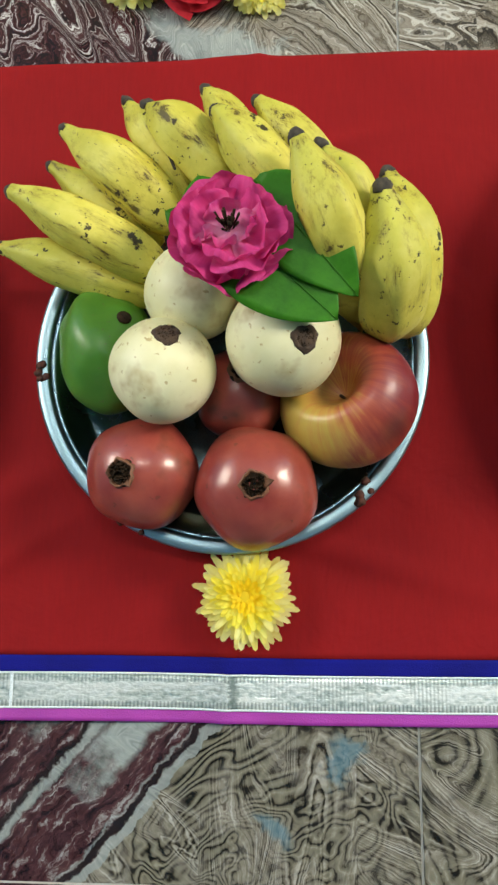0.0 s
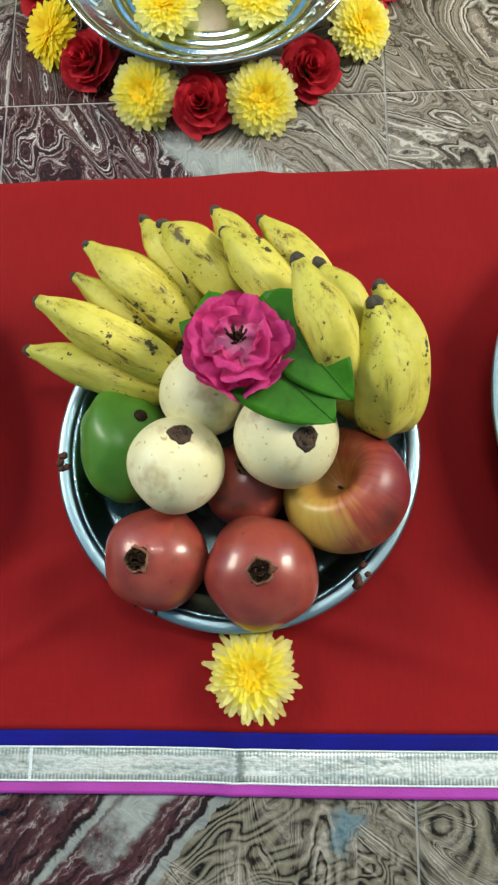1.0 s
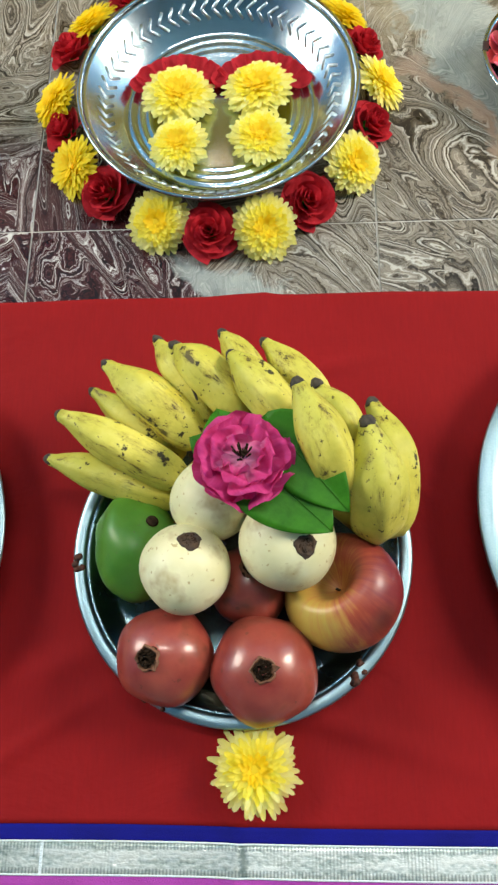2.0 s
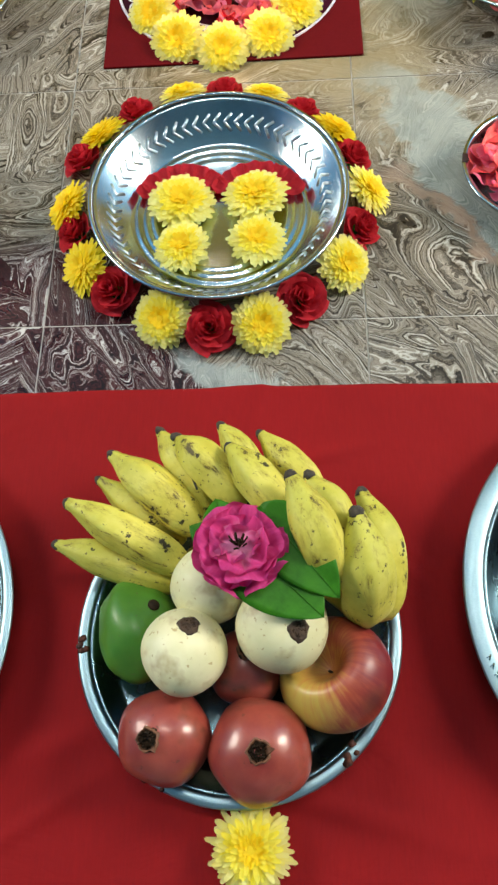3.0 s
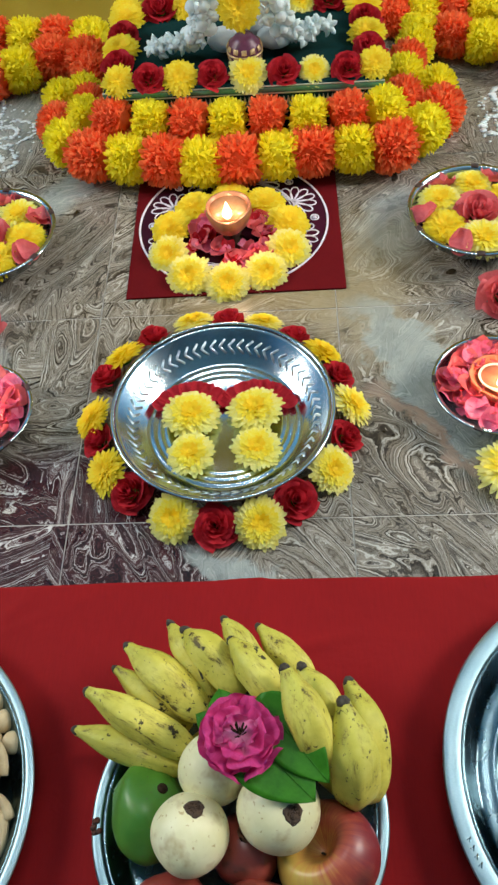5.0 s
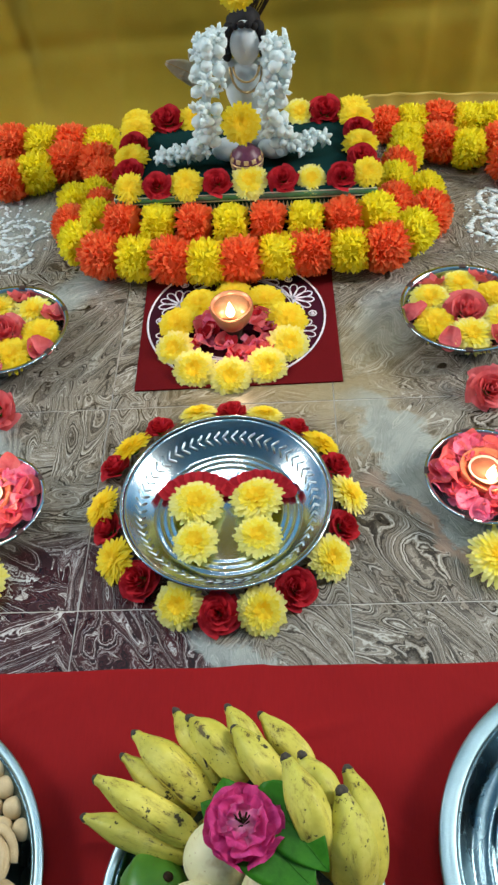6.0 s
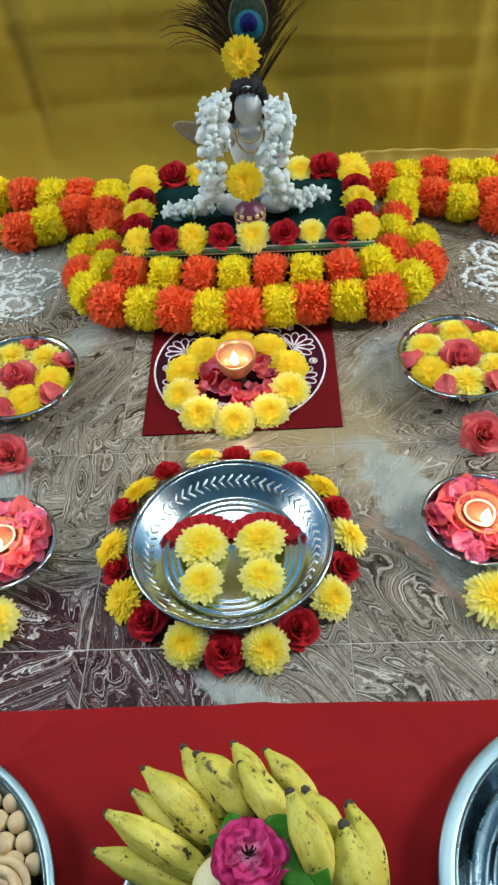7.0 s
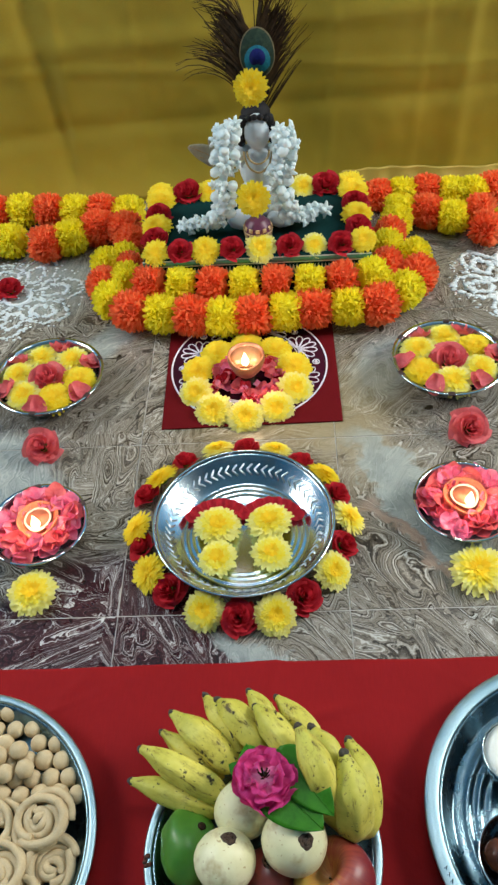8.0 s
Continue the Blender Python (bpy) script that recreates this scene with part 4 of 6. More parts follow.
part("field", cloth_sheet(-0.038, 0.367, 110, 0.0, True), RED_CLOTH, cloth)
part("blue_band", cloth_sheet(-0.049, -0.0375, 4, 0.0004), BLUE_SATIN, cloth, "royal blue satin stripe")
part("silver_band", cloth_sheet(-0.0685, -0.0485, 6, 0.0008), SILVER, cloth, "woven silver zari band")
part("edge_band", cloth_sheet(-0.077, -0.068, 4, 0.0004), PINK_SATIN, cloth, "magenta satin edge")
part("thread_line", cloth_sheet(-0.0492, -0.0480, 1, 0.0014), CHALK, cloth, "pale stitched line")
part("thread_line", cloth_sheet(-0.0696, -0.0684, 1, 0.0014), CHALK, cloth, "pale stitched line")
bm = bmesh.new()
box(bm, -0.1395, -0.1375, -0.068, -0.049, 0.0046, 0.0052)
part("seam", bm, CHALK, cloth, "pale stitched seam", False)

# ---- fruit plate ----
CLOTH_Z = 0.005
fruit_plate = plate(pose(-0.0035, 0.147, CLOTH_Z), "deep steel plate with chipped rim holding fruit", 0.1235, 0.020, 0.098, 0.0085, STEEL_DARK, STEEL_BLUE)
for k, (a, s) in enumerate(((184, 0.0075), (314, 0.0080), (241, 0.0080))):
    rust_patch(fruit_plate, 0.1185, a, 0.0202, s, k)
FZ = CLOTH_Z + 0.0015


def fruit(name, at, label, bm, material, category):
    t = thing(name, at, label, category)
    part("body", bm, material, t)
    return t


def round_fruit(r, tall, seed, facets=0, lump=0.03, dip=0.0, seg=48, rows=40):
    prof = []
    for i in range(rows + 1):
        a = math.pi * i / rows
        rr, z = r * math.sin(a), -r * tall * math.cos(a)
        if dip:
            z -= dip * math.exp(-(rr / (0.40 * r)) ** 2) * (1 if i > rows / 2 else -0.5)
        prof.append((rr if 0 < i < rows else 0, z))

    def wob(a, i):
        t = i / rows
        k = 1 + lump * noise.noise((math.cos(a) * 1.3, math.sin(a) * 1.3, t * 2 + seed))
        return k + (0.035 * math.cos(facets * a + seed) * math.sin(math.pi * t) if facets else 0)

    return lathe(prof, seg, wob)


def calyx_crown(parent, z, r, seed, material, sepals=5, height=0.008, bed=STAMEN):
    rng = random.Random(seed)
    crown = part("crown", lathe([(0, 0.0006), (r * 1.15, 0.0002), (r * 1.35, -0.0008), (0, -0.001)], 20, lambda a, i: 1 + 0.07 * math.sin(3 * a + seed) + 0.05 * math.sin(7 * a)), bed, parent, "dark dry crown", at=pose(0, 0, z))
    for k in range(sepals):
        bm = bmesh.new()
        a = 2 * math.pi * k / sepals + rng.uniform(-0.3, 0.3)
        lean, hh = rng.uniform(0.2, 0.9), height * rng.uniform(0.5, 1.3)
        base = Vector((math.cos(a), math.sin(a), 0)) * r
        side = Vector((-math.sin(a), math.cos(a), 0)) * r * 0.55
        tip = base + Vector((math.cos(a) * lean, math.sin(a) * lean, 1)) * hh
        vs = [bm.verts.new(q) for q in (base - side, base + side, tip, base * 0.75 - side * 0.8 + Vector((0, 0, 0.0005)), base * 0.75 + side * 0.8 + Vector((0, 0, 0.0005)))]
        bm.faces.new((vs[0], vs[1], vs[2]))
        bm.faces.new((vs[4], vs[3], vs[2]))
        bm.faces.new((vs[0], vs[2], vs[3]))
        bm.faces.new((vs[1], vs[4], vs[2]))
        part("sepal", bm, material, crown, smooth=False)
    bm = bmesh.new()
    for k in range(46):
        a, q = rng.uniform(0, 6.28), r * 0.95 * math.sqrt(rng.random())
        h = height * rng.uniform(0.2, 0.55)
        p0 = Vector((q * math.cos(a), q * math.sin(a), 0))
        tube([p0, p0 + Vector((rng.uniform(-1, 1) * 0.001, rng.uniform(-1, 1) * 0.001, h))], [0.0007, 0.0004], 4, bm)
    tagged(part("stamen_tuft", bm, STAMEN, crown, "dark dry stamen tuft"), kind="stuff")


def aim(x, y, z, towards):
    """A pose at a point whose z axis points along a direction."""
    return Matrix.Translation((x, y, z)) @ Vector(towards).to_track_quat("Z", "Y").to_matrix().to_4x4()


POM_SEPAL = mat("pomegranate_crown", (0.08, 0.03, 0.015), (0.24, 0.10, 0.05), 0.6, scale=120)
for k, (x, y, r, d) in enumerate(((-0.054, 0.071, 0.0335, (-0.22, -0.12, 1)), (0.014, 0.062, 0.0362, (0.02, -0.06, 1)), (0.004, 0.120, 0.0290, (0.1, 0.35, 1)))):
    g = fruit("pomegranate", aim(x, y, FZ + r * 0.93, d), "glossy brick-red pomegranate with a dark dry crown", round_fruit(r, 0.93, k * 3 + 1, 5, 0.04), POMEGRANATE, "fruit")
    calyx_crown(g, r * 0.915, 0.0062, k + 2, POM_SEPAL, 1, 0.011)
    part("crown_rim", lathe([(0.0062, 0.0), (0.0070, 0.0022), (0.0078, 0.0024), (0.0084, -0.0006)], 24, lambda a, i: 1 + 0.08 * math.sin(5 * a) + 0.06 * math.sin(9 * a + 1)), POM_SEPAL, g, "brown ragged rim of the crown", at=pose(0, 0, r * 0.915))

apple = fruit("apple", aim(0.068, 0.114, FZ + 0.0355, (-0.50, 0.36, 1)), "red and yellow streaked apple with a bruise", round_fruit(0.0415, 0.90, 4, 0, 0.04, 0.034), APPLE, "fruit")
part("stem", tube([(0, 0, 0.000), (0.001, 0, 0.005), (0.002, 0.001, 0.009)], [0.0010, 0.0008, 0.0010], 8), STAMEN, apple, "short brown stem")

mango_bm = bmesh.new()
ball(mango_bm, (0, 0, 0), 0.0328, 4, (0.94, 1.18, 0.95), 0.10, 2.0)
mango = fruit("green_mango", pose(-0.077, 0.147, FZ + 0.031, 0, 0, 10), "smooth deep green unripe mango", mango_bm, MANGO, "fruit")
part("stem_scar", lathe([(0, 0.0012), (0.003, 0.0012), (0.0045, 0), (0, -0.001)], 16), STAMEN, mango, "brown stem scar", at=aim(0.0165, 0.010, 0.0258, (0.5, 0.25, 1)))

GUAVA_CROWN = mat("guava_crown", (0.025, 0.014, 0.010), (0.085, 0.050, 0.030), 0.8, scale=200)
for k, (x, y, z, r, d) in enumerate(((-0.037, 0.125, 0.072, 0.0303, (0.22, 0.55, 1)), (0.031, 0.142, 0.0735, 0.0326, (0.42, -0.30, 1)), (-0.022, 0.173, 0.066, 0.0285, (0.2, 0.1, -1)))):
    g = fruit("guava", aim(x, y, z, d), "pale yellow-green ripe guava with brown specks", round_fruit(r, 0.97, k + 8, 0, 0.05), GUAVA, "fruit")
    calyx_crown(g, r * 0.960, 0.0058, k + 20, GUAVA_CROWN, 6, 0.0011, GUAVA_CROWN)

# each banana: blossom tip, stem end, half width, upward bow
BANANAS = (
    ((-0.141, 0.208, 0.055), (-0.046, 0.180, 0.040), 0.0135, 0.006), ((-0.130, 0.235, 0.073), (-0.040, 0.188, 0.058), 0.0150, 0.008),
    ((-0.112, 0.260, 0.056), (-0.045, 0.212, 0.046), 0.0125, 0.006), ((-0.100, 0.275, 0.071), (-0.030, 0.214, 0.066), 0.0160, 0.008),
    ((-0.066, 0.300, 0.060), (-0.022, 0.230, 0.062), 0.0125, 0.006), ((-0.050, 0.287, 0.075), (0.004, 0.232, 0.072), 0.0155, 0.007),
    ((-0.015, 0.297, 0.073), (0.020, 0.245, 0.058), 0.0130, 0.006), ((-0.006, 0.269, 0.095), (0.038, 0.215, 0.086), 0.0155, 0.007),
    ((0.016, 0.291, 0.070), (0.060, 0.243, 0.060), 0.0130, 0.006), ((0.039, 0.234, 0.126), (0.066, 0.172, 0.082), 0.0165, 0.010),
    ((0.052, 0.245, 0.098), (0.080, 0.200, 0.072), 0.0145, 0.006), ((0.083, 0.212, 0.113), (0.090, 0.153, 0.052), 0.0183, 0.012, 0.003),
    ((0.091, 0.240, 0.074), (0.100, 0.154, 0.042), 0.0168, 0.012, 0.0085))
bunch = thing("banana_bunch", pose(0, 0, 0), "hand of ripe yellow bananas with dark tips and brown specks", "fruit")
for k, (tip, end, r, bow, *lean) in enumerate(BANANAS):
    a, b = Vector(tip), Vector(end)
    d = b - a
    ln = d.length
    bn = bmesh.new()
    n = 18
    pts, rad = [], []
    for i in range(n + 1):
        t = i / n
        pts.append((t * ln, (lean[0] if lean else 0.0) * math.sin(math.pi * t), bow * math.sin(math.pi * t) * 1.2 + 0.002 * math.sin(9 * t + k)))
        neck = 0.30 + 0.70 * math.sin(min(1.0, max(0.0, (t - 0.02) / 0.42)) * math.pi / 2) ** 1.15
        tail = 1.0 if t < 0.72 else math.sqrt(max(0.0, 1 - ((t - 0.72) / 0.285) ** 2)) * 0.85 + 0.15
        rad.append(r * neck * tail)
    tube(pts, rad, 20, bn, lambda q, k=k: 1 + 0.078 * math.cos(5 * q + k) + 0.018 * math.cos(10 * q + 2 * k))
    rot = d.to_track_quat("X", "Z").to_matrix().to_4x4()
    body = part("banana", bn, BANANA, bunch, at=Matrix.Translation(a) @ rot)
    rng = random.Random(k)
    tipbm = tube([(-0.0045, 0, -0.001), (-0.002, 0, 0.0), (0.0, 0, 0.0), (0.0022, 0, 0.0006)], [r * 0.14, r * 0.27, r * 0.31, r * 0.315], 12, None, lambda q, k=k: 1 + 0.12 * math.sin(3 * q + k))
    part("tip", tipbm, BANANA_TIP, body, "dry black tip")
part("crown_stem", tube(spline([(-0.045, 0.190, 0.036), (-0.02, 0.205, 0.045), (0.03, 0.205, 0.050), (0.085, 0.165, 0.042)], 12), 0.012, 10), BANANA, bunch, "joint of the bunch")

solid("dry_twig", tube([(-0.040, 0.262, 0.079), (-0.036, 0.254, 0.083), (-0.031, 0.241, 0.084)], [0.0018, 0.0013, 0.0008], 6), BANANA_TIP, pose(0, 0, 0), "short black dry twig lying on the bananas", "twig")


def leaf(at, label, length, width, fold, droop, seed):
    t = thing("leaf", at, label, "leaf")
    bm = bmesh.new()

    def fn(u, v):
        s = u * 2 - 1
        w = width * 2.75 * (0.01 + v) ** 0.62 * max(0.0, 1 - v) ** 0.92
        return (s * w * 0.5, length * v, fold * abs(s) * w - droop * v * v + 0.0015 * math.sin(9 * v + seed) * abs(s))

    grid(bm, 10, 18, fn)
    part("blade", thick_sheet(bm, 0.0003), LEAF, t)
    part("midrib", tube([(0, length * q / 10, 0.0004 - droop * (q / 10) ** 2) for q in range(11)], [0.0007 - 0.00005 * q for q in range(11)], 6), LEAF, t, "paler raised midrib")
    return t


leaf(pose(0.017, 0.215, 0.119, -2, 6, -140), "glossy green leaf under a magenta flower", 0.082, 0.046, 0.06, 0.006, 1)
leaf(pose(0.001, 0.195, 0.1155, -1, -2, -133), "glossy green leaf resting on the fruit", 0.080, 0.060, 0.05, 0.004, 4)
leaf(pose(-0.004, 0.192, 0.104, 6, 0, 18), "small green leaf behind a magenta flower", 0.036, 0.030, 0.15, 0.003, 2)
leaf(pose(-0.006, 0.190, 0.103, 4, 0, 58), "small green leaf behind a magenta flower", 0.032, 0.024, 0.15, 0.003, 3)

pink = thing("magenta_flower", scaled(pose(0.004, 0.184, 0.1135, -6, 0, 0), 1.06), "magenta ruffled flower with dark stamens on the fruit", "flower")
rng = random.Random(5)
for ring, (n, w, h, lean, z) in enumerate(((5, 0.048, 0.0300, 86, 0.006), (5, 0.040, 0.0270, 80, 0.0085), (4, 0.032, 0.0200, 74, 0.0105), (3, 0.020, 0.0130, 62, 0.0115))):
    for k in range(n):
        a = 360 * k / n + ring * 31 + rng.uniform(-9, 9)
        bm = bmesh.new()
        ph = rng.uniform(0, 60)

        def ruffled(u, v, w=w, h=h, ph=ph):
            s = u * 2 - 1
            ww = w * (0.22 + 0.78 * math.sin(min(1.0, v * 1.25) * math.pi / 2)) * (1 - 0.30 * max(0.0, v - 0.6) ** 2 * 6)
            fold = 0.0105 * v * noise.noise((s * 1.5 + ph, v * 1.8, 0.0)) + 0.0038 * v * noise.noise((s * 3.2 + ph, v * 3.0, 4.0))
            return (s * ww * 0.5, -0.16 * h * math.sin(v * 3.0) + fold + 0.06 * s * s * ww, h * v * (1 - 0.24 * s * s) + 0.0018 * v * noise.noise((s * 2.5, ph, v)))

        grid(bm, 14, 10, ruffled)
        part("petal", bm, MAGENTA, pink, at=pose(0, 0, z) @ pose(0, 0, 0, 0, 0, a) @ pose(0, -0.001, 0, lean + rng.uniform(-5, 5), 0, 0))
bm = bmesh.new()
for k in range(26):
    a, q = rng.uniform(0, 6.28), rng.uniform(0.001, 0.006)
    tube([(q * 0.4 * math.cos(a), q * 0.4 * math.sin(a), 0.012), (q * math.cos(a), q * math.sin(a), 0.021 + rng.uniform(-0.002, 0.002))], [0.0004, 0.0007], 4, bm)
part("stamen_tuft", bm, STAMEN, pink, "dark stamens")

put_mum(0.007, -0.001, CLOTH_Z + 0.001, 0.95, (0, 0), 20, label="pale yellow chrysanthemum on the red cloth before the fruit plate", v=3)

# ---- savoury plate ----
snack_plate = plate(pose(-0.3490, 0.153, CLOTH_Z), "steel plate heaped with fried snacks", 0.1708, 0.026, 0.141, 0.0085, STEEL_DARK, STEEL_BLUE)
rng = random.Random(8)
ball_me = finish("snack_ball", ball(bmesh.new(), (0, 0, 0), 0.0105, 3, (1, 1, 0.97), 0.06, 1), DOUGH)
spots = []
for row in range(12):
    for col in range(-4, 12):
        x = -0.3275 - 0.115 + 0.0212 * (col + 0.5 * (row % 2)) + rng.uniform(-1, 1) * 0.0016
        y = 0.209 + 0.0186 * row + rng.uniform(-1, 1) * 0.0016
        if (math.hypot(x + 0.3275, y - 0.186) < 0.123 or x < -0.33 and math.hypot(x + 0.356, y - 0.154) < 0.138) and rng.random() < 0.97:
            spots.append((x, y))
for k, (x, y) in enumerate(spots):
    o = new("snack_ball", ball_me)
    o.matrix_basis = scaled(pose(x, y, FZ + 0.0105, rng.uniform(0, 360), 0, rng.uniform(0, 360)), rng.uniform(0.94, 1.08))
    tagged(o, "small round beige fried snack ball", "snack", "snack balls")
for k, (x, y) in enumerate(((-0.290, 0.226), (-0.268, 0.231), (-0.301, 0.246), (-0.279, 0.252), (-0.320, 0.231), (-0.335, 0.252))):
    o = new("snack_ball", ball_me)
    o.matrix_basis = pose(x, y, FZ + 0.027, 0, 0, k * 70)
    tagged(o, "small round beige fried snack ball on top of others", "snack", "snack balls")


def spiral_snack(at, seed):
    rng = random.Random(seed)
    bm = bmesh.new()
    for turn, (r, z) in enumerate(((0.0282, 0.0042), (0.0210, 0.0062), (0.0142, 0.0085), (0.0085, 0.0098), (0.0245, 0.0120))):
        pts = []
        for i in range(33):
            a = 2 * math.pi * i / 30 + turn
            rr = max(0.003, r * (1 + 0.08 * math.sin(2 * a + seed + turn * 2)) - 0.0060 * i / 32)
            pts.append((rr * math.cos(a), rr * math.sin(a), z + 0.0015 * math.sin(2 * a + seed + turn)))
        tube(pts, 0.0041, 9, bm, lambda q: 1 + 0.04 * math.cos(5 * q))
    pts = [(0.024 * math.cos(a * 0.5 + 4), 0.024 * math.sin(a * 0.5 + 4), 0.010 + 0.001 * a) for a in range(7)]
    tube(pts, 0.0036, 9, bm)
    ob = solid("spiral_snack", bm, DOUGH, at, "coiled beige fried murukku spiral", "snack", "spiral snacks")
    return ob


for k, (x, y, z, tx, ty) in enumerate(((-0.240, 0.178, 0.014, 4, -6), (-0.279, 0.126, 0.013, 0, 5), (-0.224, 0.136, 0.001, -4, -8), (-0.300, 0.178, 0.006, 0, 0), (-0.335, 0.128, 0.004, 0, 0), (-0.365, 0.170, 0.003, 0, 0), (-0.255, 0.098, 0.003, 0, 0), (-0.306, 0.092, 0.004, 0, 0), (-0.395, 0.118, 0.003, 0, 0), (-0.425, 0.168, 0.003, 0, 0), (-0.362, 0.078, 0.003, 0, 0), (-0.318, 0.044, 0.003, 0, 0))):
    spiral_snack(scaled(pose(x, y, FZ + z, tx, ty, k * 77), 1.14), k)

# ---- sweets plate ----
sweet_plate = plate(pose(0.340, 0.171, CLOTH_Z), "large steel thali holding two small bowls", 0.1737, 0.030, 0.140, 0.0155, STEEL_DARK, STEEL_BLUE,
                    [(0.05, 0), (0.052, 0.0012), (0.056, 0.0012), (0.058, 0), (0.098, 0), (0.100, 0.0012), (0.104, 0.0012), (0.106, 0), (0.110, 0), (0.112, 0.0014), (0.116, 0.0014), (0.118, 0), (0.122, 0), (0.124, 0.0014), (0.128, 0.0014), (0.130, 0)])
for a in (195.0, 197.2, 199.4, 201.6):
    part("stamped_mark", tube([(0.1642 * math.cos(radians(a)), 0.1642 * math.sin(radians(a)), 0.0300), (0.1670 * math.cos(radians(a + 1.4)), 0.1670 * math.sin(radians(a + 1.4)), 0.0303), (0.1655 * math.cos(radians(a + 0.2)), 0.1655 * math.sin(radians(a + 0.2)), 0.0303), (0.1682 * math.cos(radians(a + 0.6)), 0.1682 * math.sin(radians(a + 0.6)), 0.0300)], 0.0006, 5), STEEL, next(o for o in sweet_plate.children if o.name.startswith("rim")))


def cup(at, label, r, h, material, fill, fill_h, category="bowl"):
    t = thing("small_bowl", at, label, category)
    part("shell", lathe([(0, 0.001), (r * 0.66, 0.001), (r * 0.9, h * 0.35), (r * 0.985, h * 0.8), (r, h), (r * 0.985, h + 0.001), (r * 0.96, h), (r * 0.945, h * 0.8), (r * 0.86, h * 0.36), (r * 0.6, 0.0025), (0, 0.0025)], 64), material, t)
    if fill:
        part("filling", lathe([(0, fill_h + 0.001), (r * 0.6, fill_h + 0.0006), (r * 0.93, fill_h), (r * 0.85, fill_h - 0.004), (0, fill_h - 0.004)], 48, lambda a, i: 1), fill, t, "smooth white curd")
    return t


cup(pose(0.273, 0.236, FZ), "small steel bowl full of white curd", 0.038, 0.036, STEEL, CURD, 0.033)
cup(pose(0.255, 0.132, FZ), "small steel bowl with brown sweet balls", 0.044, 0.042, STEEL, None, 0)
for k, (x, y, z) in enumerate(((0.237, 0.140, 0.017), (0.269, 0.147, 0.018), (0.255, 0.114, 0.018), (0.245, 0.130, 0.040), (0.267, 0.126, 0.040))):
    solid("sweet_ball", ball(bmesh.new(), (0, 0, 0), 0.0165, 3, (1, 1, 0.95), 0.05, k), SYRUP_BALL, pose(x, y, FZ + z), "dark brown syrup-soaked sweet ball", "sweet", "sweet balls")

# ---- flower plate with ring ----
PX, PY = -0.0280, 0.5655
fp = plate(pose(PX, PY, 0.002), "shiny steel plate with chevron embossing holding flowers", 0.1262, 0.038, 0.088, 0.0045, STEEL, STEEL,
           [(0.064, 0), (0.0655, 0.001), (0.068, 0.001), (0.0695, 0), (0.072, 0), (0.0735, 0.001), (0.076, 0.001), (0.0775, 0), (0.0800, 0), (0.0815, 0.0012), (0.0845, 0.0012), (0.086, 0)])
for a in (45, 135, 232, 304):
    part("foot", lathe([(0, 0), (0.006, 0), (0.008, 0.001), (0.006, 0.002), (0, 0.002)], 16), STEEL, fp, at=pose(0.083 * math.cos(radians(a)), 0.083 * math.sin(radians(a)), -0.002))
chev_bm = bmesh.new()
for off in (-0.0055, 0.0055):
    tube([(-0.0085, off - 0.0048, -0.0007), (-0.002, off + 0.001, -0.0001), (0.0, off + 0.0025, 0.0), (0.002, off + 0.001, -0.0001), (0.0085, off - 0.0048, -0.0007)], 0.0019, 8, chev_bm)
chev = finish("chevron", chev_bm, STEEL_RIM)
slope = math.degrees(math.atan2(0.0308, 0.0267))
for k in range(30):
    part("chevron", chev, None, next(o for o in fp.children if o.name.startswith("dish")), at=pose(0, 0, 0, 0, 0, 360 * k / 30) @ pose(0.1045, 0, 0.0172, 0, -slope, 0))
for x, y, s in ((-0.067, 0.571, 1.08), (0.008, 0.574, 1.08), (-0.063, 0.518, 0.90), (0.009, 0.523, 0.92)):
    put_mum(x, y, 0.0042, s, (R.uniform(-5, 5), R.uniform(-5, 5)), label="pale yellow chrysanthemum lying in the steel plate")
toe = loose_petal_mesh(3, ROSE_RED, 0.021)
for cx, span in ((-0.066, (28, 158)), (0.009, (22, 152))):
    for k in range(8):
        a = radians(span[0] + (span[1] - span[0]) * k / 7)
        o = new("rose_petal", toe)
        o.matrix_basis = pose(cx + 0.040 * math.cos(a), 0.574 + 0.038 * math.sin(a), 0.0070, R.uniform(-12, 12), R.uniform(-12, 12), math.degrees(a) - 90)
        tagged(o, "dark red rose petal set like a toe", "petal", "toe petals")

RING = ((-0.026, 0.722), (0.018, 0.712), (0.056, 0.688), (0.088, 0.661), (0.106, 0.625), (0.118, 0.578), (0.110, 0.535), (0.091, 0.491), (0.052, 0.453), (0.014, 0.426),
        (-0.034, 0.424), (-0.079, 0.435), (-0.128, 0.468), (-0.157, 0.497), (-0.172, 0.540), (-0.180, 0.571), (-0.173, 0.634), (-0.154, 0.664), (-0.121, 0.697), (-0.071, 0.718))
for k, (x, y) in enumerate(RING):
    dx, dy = x - PX, y - PY
    q = math.hypot(dx, dy)
    q1 = max(q, 0.138) - 0.006
    x, y = PX + dx / q * q1, PY + dy / q * q1
    lean = 26 + 12 * abs(dx / q)
    tx, ty = -dy / q * lean, dx / q * lean
    if k % 2:
        put_mum(x, y, 0.006, R.uniform(0.82, 0.88) if k in (1, 19, 17, 3) else R.uniform(0.86, 0.93), (tx, ty), gold=k in (17, 15, 13, 3), label="yellow chrysanthemum leaning on the steel plate")
    else:
        put_rose(x, y, 0.004, 0.84 if 6 < k < 14 else 0.72, (tx * 0.8, ty * 0.8), label="dark red rose leaning on the steel plate")

